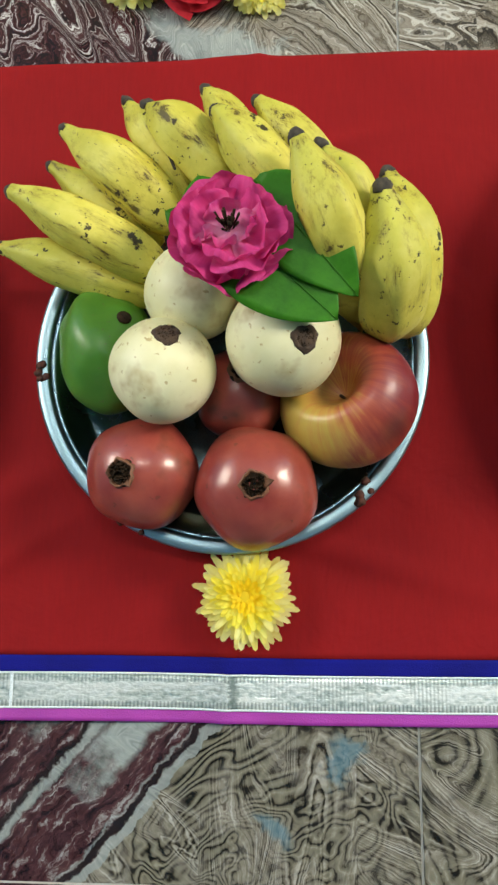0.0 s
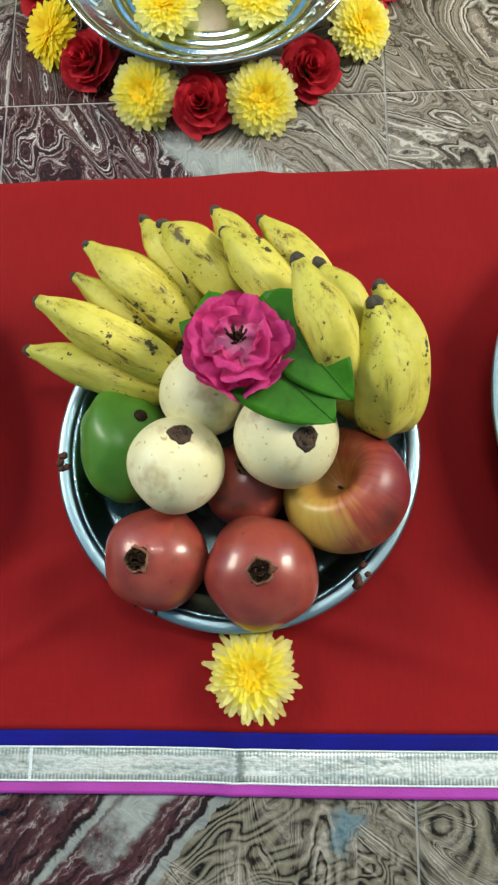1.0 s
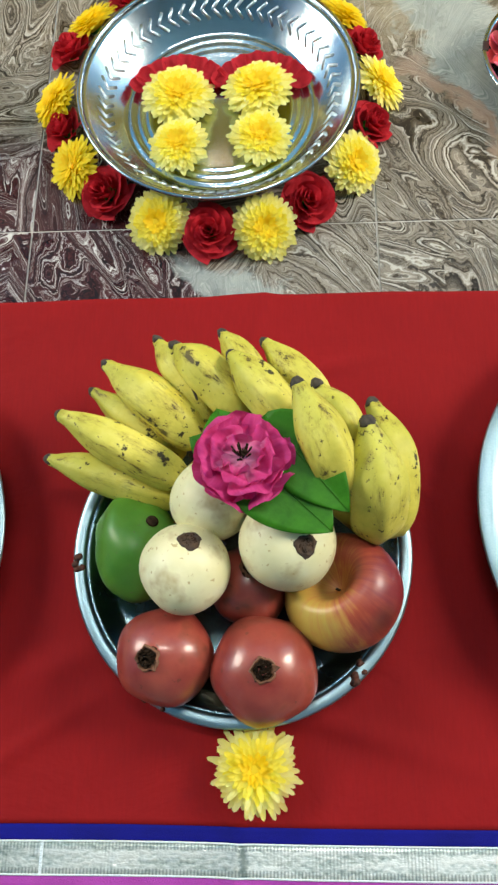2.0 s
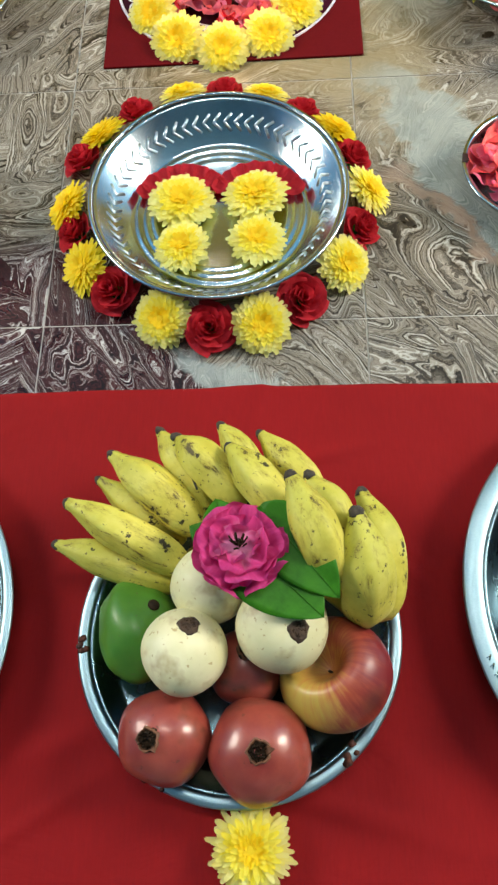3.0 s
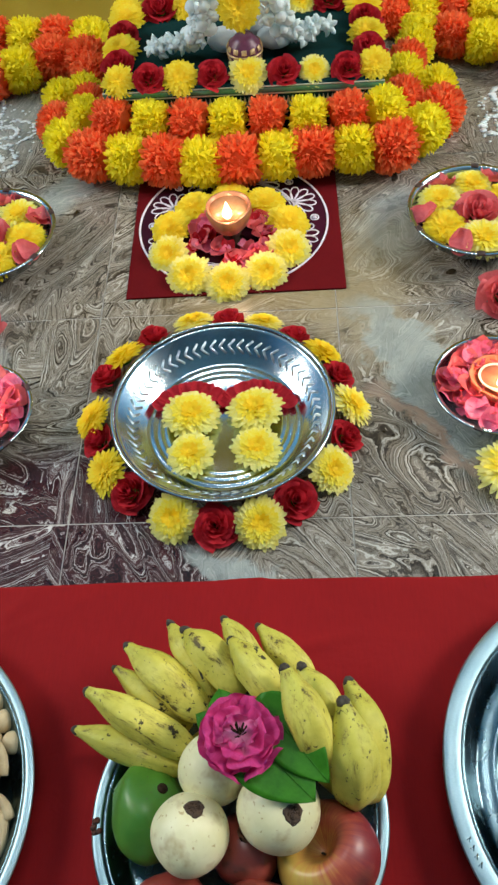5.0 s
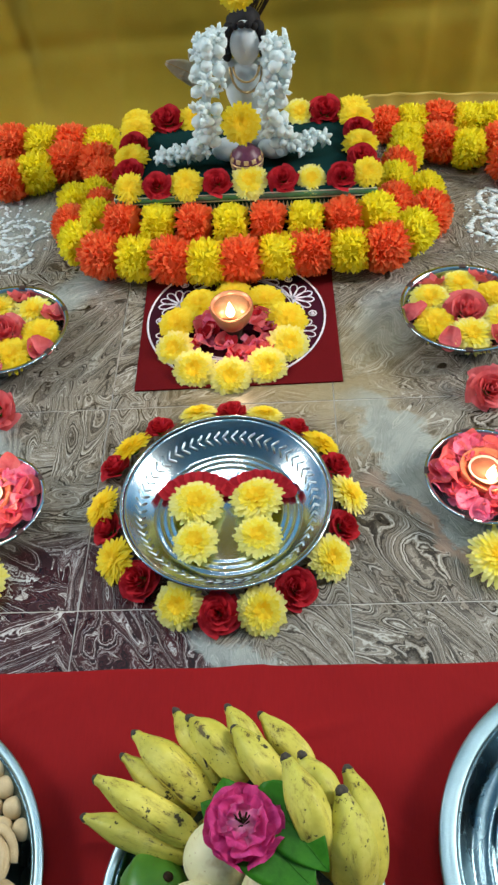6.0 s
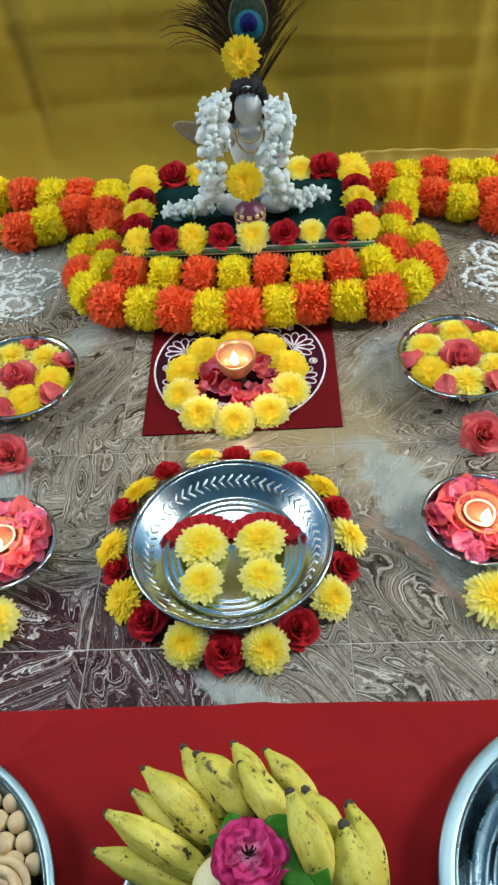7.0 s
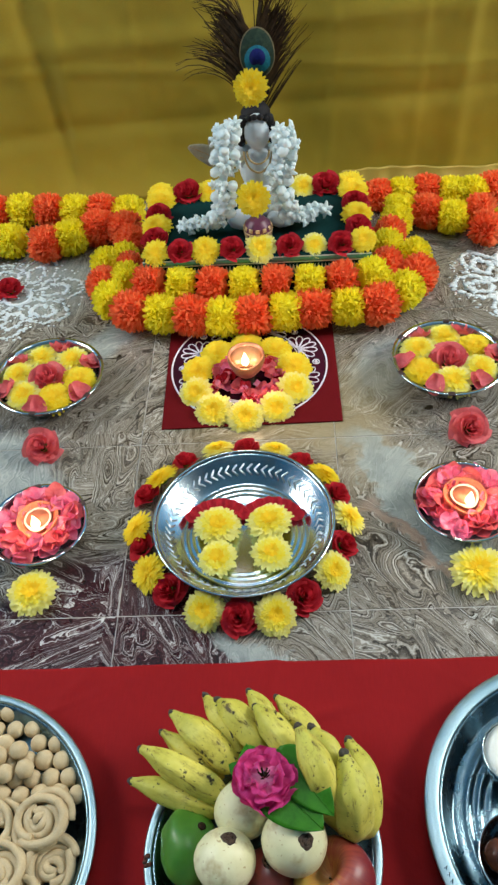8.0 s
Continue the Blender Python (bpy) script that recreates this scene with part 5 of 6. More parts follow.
# ---- board with lamp ----
board = thing("painted_board", pose(-0.0215, 0.921, 0, 0, 0, 0.6), "flat maroon board painted with a white circular mandala", "board")
part("panel", box(bmesh.new(), -0.1445, 0.1445, -0.1445, 0.1445, 0, 0.003, 0.0008), MAROON_MAT, board)


def line_tube(bm, pts, r=0.0012, flat=0.0035):
    tube([(x, y, flat) for x, y in pts], r, 6, bm)
    return bm


def ringline(bm, cx, cy, r, w, n=64):
    line_tube(bm, [(cx + r * math.cos(2 * math.pi * i / n), cy + r * math.sin(2 * math.pi * i / n)) for i in range(n + 1)], w)


bm = bmesh.new()
ringline(bm, -0.004, -0.004, 0.132, 0.0016, 120)
part("painted_ring", bm, WHITE_PAINT, board)
bm = bmesh.new()
ringline(bm, -0.004, -0.004, 0.0915, 0.0013, 100)
ringline(bm, -0.004, -0.004, 0.0870, 0.0008, 100)
part("painted_ring", bm, WHITE_PAINT, board, "thin double inner ring")
part("dark_disc", lathe([(0, 0.0033), (0.1310, 0.0033), (0.1310, 0.0030), (0, 0.0030)], 96), PLUM_DISC, board, "dark plum painted disc", at=pose(-0.004, -0.004, 0))
for k in range(8):
    a = 2 * math.pi * (k + 0.5) / 8
    cx, cy = -0.004 + 0.092 * math.cos(a), -0.004 + 0.092 * math.sin(a)
    bm = bmesh.new()
    for j in range(7):
        b = a + math.pi * (j - 3) / 6.0
        ln = 0.033
        pts = []
        for i in range(13):
            t = i / 12
            w = 0.0058 * math.sin(2 * math.pi * t)
            s = math.sin(math.pi * t) * ln
            pts.append((cx + s * math.cos(b) - w * math.sin(b), cy + s * math.sin(b) + w * math.cos(b)))
        line_tube(bm, pts, 0.0011)
    part("painted_petal_motif", bm, WHITE_PAINT, board)
    bm = bmesh.new()
    a2 = a + math.pi / 8
    ringline(bm, -0.004 + 0.114 * math.cos(a2), -0.004 + 0.114 * math.sin(a2), 0.0055, 0.0011, 20)
    ringline(bm, -0.004 + 0.114 * math.cos(a2), -0.004 + 0.114 * math.sin(a2), 0.0018, 0.0015, 12)
    part("painted_dot", bm, WHITE_PAINT, board)

LX, LY = -0.026, 0.872
BZ = 0.0032
for k in range(10):
    a = 2 * math.pi * k / 10 - math.pi / 2
    put_mum(LX - 0.004 + 0.083 * math.cos(a), LY + 0.002 + 0.083 * math.sin(a), BZ, R.uniform(0.92, 1.02), (20 - 14 * math.sin(a), 16 * math.cos(a)), gold=math.sin(a) > -0.3, label="yellow chrysanthemum in a ring round the oil lamp")


def diya_cup(bm_r, h, depth=0.5):
    """A small clay lamp bowl with a pinched spout towards -y."""
    def wob(a, i):
        d = math.cos(a + math.pi / 2)
        return 1 + 0.24 * max(0.0, d) ** 6
    r = bm_r
    return lathe([(0, 0), (r * 0.45, 0), (r * 0.84, h * 0.30), (r * 1.01, h * 0.72), (r * 1.0, h * 0.95), (r * 0.985, h), (r * 0.935, h), (r * 0.88, h * 0.9), (r * 0.65, h * depth), (0, h * depth * 0.8)], 48, wob)


def flame_mesh(h):
    prof = [(0, 0), (0.16, 0.06), (0.24, 0.2), (0.23, 0.36), (0.15, 0.6), (0.06, 0.85), (0, 1)]
    return lathe([(r * h, z * h) for r, z in prof], 16)


lamp = thing("oil_lamp", pose(LX, LY, BZ), "small copper oil lamp on a stem with a lit flame", "lamp")
part("stem", lathe([(0, 0), (0.019, 0), (0.020, 0.003), (0.012, 0.008), (0.0105, 0.014), (0.014, 0.020), (0.0115, 0.026), (0.014, 0.031), (0, 0.031)], 32), LAMP_IRON, lamp, "dark tarnished stem")
lamp_cup = part("cup", diya_cup(0.0300, 0.036, 0.72), COPPER, lamp, "rounded copper oil cup", at=pose(0, 0, 0.029))
part("oil", lathe([(0, 0.0), (0.0262, 0.0), (0.0255, -0.002), (0, -0.002)], 32), OIL, lamp_cup, "golden oil", at=pose(0, 0, 0.0315))
part("wick", tube([(0, -0.012, 0.031), (0, -0.024, 0.0355), (0, -0.029, 0.039)], 0.0014, 6), STAMEN, lamp_cup)
part("flame", flame_mesh(0.026), FLAME, lamp_cup, "small yellow flame", at=pose(0, -0.027, 0.0370))
flame_lamp(LX, LY - 0.034, BZ + 0.098, 1.8)
rng = random.Random(21)
petals_pink = [loose_petal_mesh(30 + k, PETAL_HOT, 0.027) for k in range(4)]
petals_coral = [loose_petal_mesh(40 + k, ROSE_PINK, 0.032) for k in range(4)]
petals_red = [loose_petal_mesh(50 + k, ROSE_RED, 0.022) for k in range(3)]
for k in range(64):
    a, q = rng.uniform(0, 6.28), 0.022 + 0.034 * math.sqrt(rng.random())
    o = new("rose_petal", rng.choice(petals_pink[:2] + petals_red + petals_coral))
    o.matrix_basis = pose(LX + q * math.cos(a), LY + q * math.sin(a), BZ + 0.004 + 0.014 * (1 - (q - 0.022) / 0.034) * rng.random() + 0.003, rng.uniform(-40, 40), rng.uniform(-40, 40), rng.uniform(0, 360))
    tagged(o, "pink rose petal strewn round the oil lamp", "petal", "petals round the lamp")


# ---- bowls of flowers ----
def wide_bowl(at, label, r, h, marks, seed):
    t = thing("steel_bowl", at, label, "bowl")
    prof = [(0, 0), (r * 0.5, 0), (r * 0.62, 0.003), (r * 0.85, h * 0.55), (r * 0.95, h * 0.95), (r, h), (r * 0.995, h + 0.0016), (r * 0.935, h + 0.0012), (r * 0.91, h * 0.9), (r * 0.80, h * 0.5), (r * 0.58, 0.005), (0, 0.005)]
    shell = part("shell", lathe(prof, 80), STEEL, t)
    for k in range(marks):
        a = 2 * math.pi * (k + 0.4) / marks
        bm = bmesh.new()
        box(bm, r * 0.925, r * 1.002, -0.005, 0.005, h - 0.0005, h + 0.0022, 0.0005)
        part("painted_mark", bm, DARK_MARK, shell, "dark painted rim mark", at=pose(0, 0, 0, 0, 0, math.degrees(a)))
    return t


WATER, wn, wl, wp = nodes_of("clear_water")
wp.inputs["Transmission Weight"].default_value, wp.inputs["Roughness"].default_value, wp.inputs["IOR"].default_value = 0.9, 0.02, 1.33
wp.inputs["Base Color"].default_value = (0.8, 0.85, 0.85, 1)
bumped(wn, wl, wp, noise_node(wn, wl, 40.0, 2).outputs[0], 0.1, 0.001)


def water_disc(parent, r, z):
    part("water", lathe([(0, z), (r, z), (r * 0.99, z - 0.002), (0, z - 0.002)], 48), WATER, parent, "still clear water")


for bx, by, br, n, off in ((-0.356, 0.872, 0.093, 6, 20), (0.300, 0.874, 0.091, 6, 0)):
    b = wide_bowl(pose(bx, by, 0), "wide steel bowl of floating yellow and pink flowers", br, 0.042, 6, 1)
    water_disc(b, br * 0.84, 0.026)
    put_rose(bx, by - 0.002, 0.022, 1.16, (14, 0), material=ROSE_PINK, label="dusty pink rose floating in the middle of a bowl")
    for k in range(n):
        a = radians(360 * k / n + off + 90)
        put_mum(bx + 0.052 * math.cos(a), by + 0.052 * math.sin(a), 0.026, R.uniform(0.93, 1.0), (8 - 4 * math.sin(a), 4 * math.cos(a)), gold=R.random() < 0.4, label="yellow chrysanthemum floating in a steel bowl")
        a += math.pi / n
        for j in range(2):
            o = new("rose_petal", petals_coral[(k + j) % 4])
            q = 0.066 + 0.004 * j
            o.matrix_basis = pose(bx + q * math.cos(a + 0.12 * j), by + q * math.sin(a + 0.12 * j), 0.036 + 0.003 * j, -34, R.uniform(-15, 15), math.degrees(a) - 90 + R.uniform(-25, 25))
            tagged(o, "coral pink rose petal at the bowl rim", "petal", "petals in the bowls")

for bx, by, br, turn in ((-0.319, 0.573, 0.0715, 8), (0.278, 0.588, 0.0708, 12)):
    b = wide_bowl(pose(bx, by, 0), "small steel bowl of pink petals with a floating lamp", br, 0.032, 5, 2)
    water_disc(b, br * 0.84, 0.020)
    d = thing("clay_lamp", pose(bx, by + 0.006, 0.021, 0, 0, turn), "lit terracotta lamp floating among pink petals", "lamp")
    clay = part("cup", diya_cup(0.0300, 0.019, 0.45), CLAY, d)
    part("wax", lathe([(0, 0.0), (0.016, 0.0), (0.0195, 0.003), (0.0190, 0.0042), (0.0165, 0.003), (0, 0.001)], 40, lambda a, i: 1 + 0.24 * max(0.0, math.cos(a + math.pi / 2)) ** 6), WAX, clay, "pale wax rim", at=pose(0, 0, 0.0125))
    part("pool", lathe([(0, 0.0), (0.0165, 0.0), (0.016, -0.002), (0, -0.002)], 32), CLAY, clay, "orange wax pool", at=pose(0, 0, 0.0155))
    part("wick", tube([(0, -0.009, 0.014), (0, -0.014, 0.019)], 0.0012, 6), STAMEN, clay)
    part("flame", flame_mesh(0.026), FLAME, clay, "small yellow flame", at=pose(0, -0.016, 0.0165))
    flame_lamp(bx, by - 0.014, 0.074, 1.2)
    for k in range(66):
        a, q = 2 * math.pi * k / 66 * 7.0 + rng.uniform(-0.2, 0.2), 0.034 + 0.020 * ((k * 7) % 13) / 12
        o = new("rose_petal", rng.choice(petals_pink + petals_pink + petals_coral[:3]))
        o.matrix_basis = pose(bx + q * math.cos(a), by + q * math.sin(a), 0.024 + 0.010 * rng.random(), rng.uniform(-32, 32), rng.uniform(-32, 32), rng.uniform(0, 360))
        tagged(o, "hot pink rose petal in a steel bowl", "petal", "petals in the bowls")

put_rose(-0.347, 0.742, 0.004, 1.05, (34, 0), material=ROSE_PINK, label="coral pink rose head lying on the stone floor")
put_rose(0.311, 0.748, 0.004, 1.08, (34, 8), material=ROSE_PINK, label="coral pink open rose lying on the stone floor", v=2)
put_mum(-0.313, 0.474, 0.0, 1.1, (6, 0), label="pale yellow chrysanthemum on the stone floor by a bowl")
put_mum(0.281, 0.488, 0.0, 1.18, (8, 0), label="pale yellow chrysanthemum on the stone floor by a bowl", v=3)

# ---- altar block ----
AX0, AX1, AY0, AY1, AH = -0.207, 0.194, 1.086, 1.318, 0.106
altar = thing("altar_block", pose((AX0 + AX1) / 2, (AY0 + AY1) / 2, 0, 0, 0, -0.9), "low block draped in dark green cloth with a patterned border", "altar")
hw, hd = (AX1 - AX0) / 2, (AY1 - AY0) / 2
part("cover", box(bmesh.new(), -hw, hw, -hd, hd, 0, AH, 0.004), GREEN_CLOTH, altar)
for z0, z1, m, nm in ((0.094, 0.1005, BORDER_GREEN, "border_stripe"), (0.0905, 0.0925, BORDER_PALE, "border_line"), (0.1015, 0.1030, BORDER_PALE, "border_line"), (0.074, 0.0765, BORDER_PALE, "border_line"), (0.0655, 0.0725, BORDER_GREEN, "border_stripe")):
    part(nm, box(bmesh.new(), -hw - 0.0012, hw + 0.0012, -hd - 0.0014, -hd + 0.002, z0, z1, 0.0004), m, altar)
bm = bmesh.new()
for k in range(64):
    x = -hw + 2 * hw * (k + 0.5) / 64
    vs = [bm.verts.new((x + dx, -hd - 0.0016, z)) for dx, z in ((-0.0028, 0.0780), (0.0028, 0.0780), (0.0, 0.0885))]
    bm.faces.new(vs)
part("zigzag", thick_sheet(bm, 0.0006), BORDER_PALE, altar, "woven zigzag row", False)

row_y = AY0 + 0.021
for k, x in enumerate((-0.185, -0.142, -0.097, -0.049, 0.001, 0.052, 0.095, 0.142, 0.180)):
    lab = " along the front edge of the altar block"
    if k % 2 == 0:
        put_mum(x, row_y, AH - 0.002 + (0.006 if k == 8 else 0), (0.80, 0, 0.90, 0, 0.96, 0, 0.78, 0, 0.80)[k], (34, 0), gold=k not in (4, 6), label="yellow chrysanthemum" + lab)
    else:
        put_rose(x, row_y - 0.002, AH + 0.001, 0.78, (34, 0), label="dark red rose" + lab, v=k % 3)
for sx, ys in ((-0.190, (1.145, 1.185, 1.225, 1.275)), (0.176, (1.150, 1.190, 1.235, 1.275))):
    for k, y in enumerate(ys):
        if k % 2 == 0:
            put_rose(sx, y, AH - 0.002, 0.85, (18, 0), label="dark red rose along the side of the altar block")
        else:
            put_mum(sx, y, AH - 0.001, 0.95, (18, 0), gold=True, label="yellow chrysanthemum along the side of the altar block")
for x, k in ((-0.192, 0), (-0.140, 1), (-0.098, 0), (0.083, 0), (0.125, 1), (0.172, 0)):
    if k:
        put_rose(x, 1.300, AH - 0.001, 0.98, (30, 0), label="dark red rose along the back edge of the altar block")
    else:
        put_mum(x, 1.300, AH - 0.001, 0.9, (26, 0), gold=x != 0.083, label="yellow chrysanthemum along the back edge of the altar block")


# ---- fluffy garland ----
def pompom_mesh(seed, material, r=0.031):
    """A tuft of thin strands standing out all round a cord that runs along x."""
    rng = random.Random(seed)
    bm = bmesh.new()
    n = 760
    for k in range(n):
        x = (2 * (k + 0.5) / n - 1) * 0.80
        a = k * 2.39996 + rng.uniform(-0.2, 0.2)
        d = Vector((x * 0.75 + rng.uniform(-0.14, 0.14), math.cos(a), math.sin(a))).normalized()
        ln = r * rng.uniform(0.90, 1.14) * (1 - 0.16 * abs(x) ** 2)
        t = d.cross(Vector((rng.uniform(-1, 1), rng.uniform(-1, 1), rng.uniform(-1, 1)))).normalized()
        b = d.cross(t)
        w, base = r * rng.uniform(0.05, 0.085), Vector((x * 0.30 * r, 0, 0))
        prev = None
        for s, ww in ((0.62, 1.0), (0.80, 1.15), (0.93, 0.9), (1.0, 0.35)):
            c = base + d * ln * s + b * (0.10 * r * s * s)
            row = (bm.verts.new(c - t * w * ww), bm.verts.new(c + t * w * ww + b * w * 0.4))
            if prev:
                bm.faces.new((prev[0], prev[1], row[1], row[0]))
            prev = row
    core = bmesh.ops.create_icosphere(bm, subdivisions=3, radius=r * 0.83)
    for v in core["verts"]:
        v.co.x *= 0.92
        v.co *= 1 + 0.10 * noise.noise(v.co * 160)
    return finish("pompom", bm, material)


POMS = {True: [pompom_mesh(80 + k, POM_YELLOW) for k in range(3)], False: [pompom_mesh(90 + k, POM_ORANGE) for k in range(3)]}


def garland(label, balls):
    t = thing("pompom_garland", pose(0, 0, 0), label, "garland")
    for k, (x, y, z, yellow, s) in enumerate(balls):
        a, b = balls[max(k - 1, 0)], balls[min(k + 1, len(balls) - 1)]
        along = math.degrees(math.atan2(b[1] - a[1], b[0] - a[0]))
        part("pompom", POMS[yellow][k % 3], None, t, at=scaled(pose(x, y, z) @ pose(0, 0, 0, 0, 0, along + R.uniform(-10, 10)) @ pose(0, 0, 0, R.uniform(0, 360), R.uniform(-8, 8), 0), s) @ Matrix.Diagonal((1.17, 1.02, 1.04, 1)))
    part("cord", tube([(x, y, z) for x, y, z, _, _ in balls], 0.0018, 6), POM_YELLOW, t, "thin cord through the pompoms")
    return t


front = []
for k, (x, y) in enumerate(((-0.274, 1.068), (-0.234, 1.034), (-0.179, 1.022), (-0.124, 1.012), (-0.069, 1.004), (-0.016, 1.005), (0.040, 1.012), (0.090, 1.018), (0.149, 1.018), (0.204, 1.020), (0.250, 1.055))):
    front.append((x, y, 0.040, k % 2 == 0, 1.12 if k % 2 else 1.06))
front += [(0.282, 1.105, 0.034, False, 1.1), (0.283, 1.165, 0.034, True, 1.0)]
front = [(-0.297, 1.125, 0.034, False, 1.0), (-0.297, 1.185, 0.036, True, 1.0)] + front
garland("long fluffy yellow and orange pompom garland before the altar block", front)
back = []
for k, (x, y) in enumerate(((-0.248, 1.118), (-0.200, 1.078), (-0.144, 1.064), (-0.087, 1.060), (-0.031, 1.054), (0.026, 1.058), (0.084, 1.052), (0.141, 1.058), (0.194, 1.066), (0.225, 1.120), (0.234, 1.180))):
    back.append((x, y, 0.070 if 0 < k < 9 else 0.050, k % 2 == 0, 0.94))
back += [(0.245, 1.235, 0.040, False, 0.95), (0.262, 1.280, 0.034, True, 1.0)]
back = [(-0.262, 1.262, 0.036, False, 0.95), (-0.268, 1.205, 0.036, True, 0.9), (-0.250, 1.165, 0.045, False, 0.8)] + back
garland("fluffy yellow and orange pompom garland against the altar block", back)
side_l = ((-0.277, 1.372, 1), (-0.336, 1.385, 0), (-0.391, 1.389, 1), (-0.450, 1.398, 0), (-0.509, 1.404, 1), (-0.566, 1.402, 0), (-0.625, 1.41, 1))
garland("fluffy pompom garland along the gold curtain", [(x, y, 0.034, bool(c), 1.05) for x, y, c in side_l])
side_l2 = ((-0.277, 1.310, 0), (-0.336, 1.320, 0), (-0.388, 1.290, 1), (-0.436, 1.272, 0), (-0.512, 1.290, 1), (-0.575, 1.29, 0), (-0.635, 1.30, 1))
garland("fluffy pompom garland lying on the stone floor", [(x, y, 0.034, bool(c), 1.08) for x, y, c in side_l2])
side_r = ((0.238, 1.385, 0), (0.286, 1.388, 1), (0.338, 1.395, 0), (0.388, 1.380, 1), (0.428, 1.378, 1), (0.470, 1.392, 0), (0.53, 1.40, 1), (0.59, 1.40, 0))
garland("fluffy pompom garland along the gold curtain", [(x, y, 0.034, bool(c), 0.98) for x, y, c in side_r])
side_r2 = ((0.272, 1.322, 1), (0.328, 1.315, 0), (0.373, 1.290, 1), (0.430, 1.305, 0), (0.432, 1.245, 0), (0.485, 1.27, 1), (0.545, 1.28, 0))
garland("fluffy pompom garland lying on the stone floor", [(x, y, 0.034, bool(c), 1.02) for x, y, c in side_r2])

# ---- figure and its ornaments ----
SX, SY = 0.004, 1.205
bm = bmesh.new()
ball(bm, (0, 0.0, 0.045), 0.042, 3, (0.92, 0.80, 1.0), 0.05, 1, 0)
ball(bm, (0, 0.0, 0.106), 0.041, 3, (0.84, 0.62, 1.15), 0.04, 2, 0)
ball(bm, (-0.031, -0.002, 0.130), 0.018, 2, (1, 1, 1.3), 0, 0, 0)
ball(bm, (0.031, -0.002, 0.130), 0.018, 2, (1, 1, 1.3), 0, 0, 0)
ball(bm, (-0.036, -0.03, 0.020), 0.020, 2, (1.4, 1.2, 0.85), 0, 0, 0)
ball(bm, (0.036, -0.03, 0.020), 0.020, 2, (1.4, 1.2, 0.85), 0, 0, 0)
tube([(0, 0, 0.13), (0, -0.002, 0.155)], [0.017, 0.015], 16, bm)
ball(bm, (0, -0.004, 0.174), 0.031, 4, (0.76, 0.88, 1.08), 0, 0, 0)
ball(bm, (0, -0.0300, 0.170), 0.0026, 2, (0.8, 0.9, 1.6), 0, 0, 0)
n0 = len(bm.faces)
curls = [(0.024 * math.sin(q), -0.003 - 0.0235 * math.cos(q), 0.2055 - 0.014 * abs(math.sin(q)) ** 2, 0.0056, 1, 0.9, 0.9) for q in (-1.3, -0.9, -0.5, -0.1, 0.3, 0.7, 1.1, 1.4)]
locks = [(sx * xx, yy, zz, 0.0095, 0.8, 1, 1.2) for sx in (-1, 1) for xx, yy, zz in ((0.0220, -0.010, 0.192), (0.0255, -0.009, 0.180), (0.0265, -0.008, 0.168), (0.0275, -0.006, 0.157))]
for v in [(0, 0.008, 0.1935, 0.0272, 0.94, 0.95, 0.80)] + curls + locks:
    ball(bm, v[:3], v[3], 3, v[4:], 0.12, v[0] * 90, 1)
for k, rr in enumerate((0.019, 0.024)):
    pts = [(rr * math.cos(a), -0.012 - 0.016 * max(0, -math.sin(a)), 0.143 - 0.020 * (k + 1) * max(0, -math.sin(a)) * 0.8) for a in [math.pi + math.pi * i / 16 for i in range(17)]]
    c0 = set(bm.faces)
    tube([(x, y - 0.006, z) for x, y, z in pts], 0.0018, 6, bm)
    for f in bm.faces:
        if f not in c0:
            f.material_index = 2
statue = new("statue", finish("statue", bm, (PORCELAIN, HAIR_BLACK, GOLD_PAINT)))
statue.matrix_basis = pose(SX, SY, AH)
tagged(statue, "small seated white porcelain figurine with painted black hair", "statue")

put_mum(-0.001, 1.184, 0.358, 0.93, (72, 0), gold=True, label="golden chrysanthemum fixed upright on the figurine's head", v=0)
put_mum(-0.007, 1.140, 0.187, 0.98, (66, 0), gold=True, label="golden chrysanthemum on the figurine's lap", v=1)

pot = thing("tiny_pot", pose(-0.003, 1.138, AH), "tiny purple pot painted with gold checks", "pot")
part("body", lathe([(0, 0), (0.014, 0), (0.022, 0.010), (0.0255, 0.022), (0.022, 0.034), (0.015, 0.040), (0.013, 0.043), (0, 0.043)], 32), POT_PURPLE, pot)
for k in range(12):
    a = 30 * k
    for z, r, t in ((0.014, 0.0240, 8), (0.030, 0.0241, -22)):
        part("gold_check", box(bmesh.new(), -0.0008, 0.0008, -0.0036, 0.0036, -0.0034, 0.0034, 0.0006), GOLD_PAINT, pot, at=pose(0, 0, 0, 0, 0, a) @ pose(r, 0, z, 0, t, 0))
part("gold_band", lathe([(0.0248, 0.020), (0.0262, 0.021), (0.0262, 0.023), (0.0248, 0.024)], 32, closed=True), GOLD_PAINT, pot)

# blossom: a bud with five open petals
bl = bmesh.new()
ball(bl, (0, 0, -0.001), 0.0048, 2, (1, 1, 1.2))
for k in range(6):
    a = 2 * math.pi * k / 6
    ca, sa = math.cos(a), math.sin(a)
    tube([(0.001 * ca, 0.001 * sa, 0.002), (0.0055 * ca, 0.0055 * sa, 0.0050), (0.0095 * ca, 0.0095 * sa, 0.0052), (0.0125 * ca, 0.0125 * sa, 0.0036)], [0.0016, 0.0034, 0.0026, 0.0005], 6, bl)
BLOSSOM = finish("blossom", bl, JASMINE)
BUD = finish("bud", ball(bmesh.new(), (0, 0, 0), 0.0084, 3, (0.92, 0.92, 1.10), 0.18, 3), JASMINE)
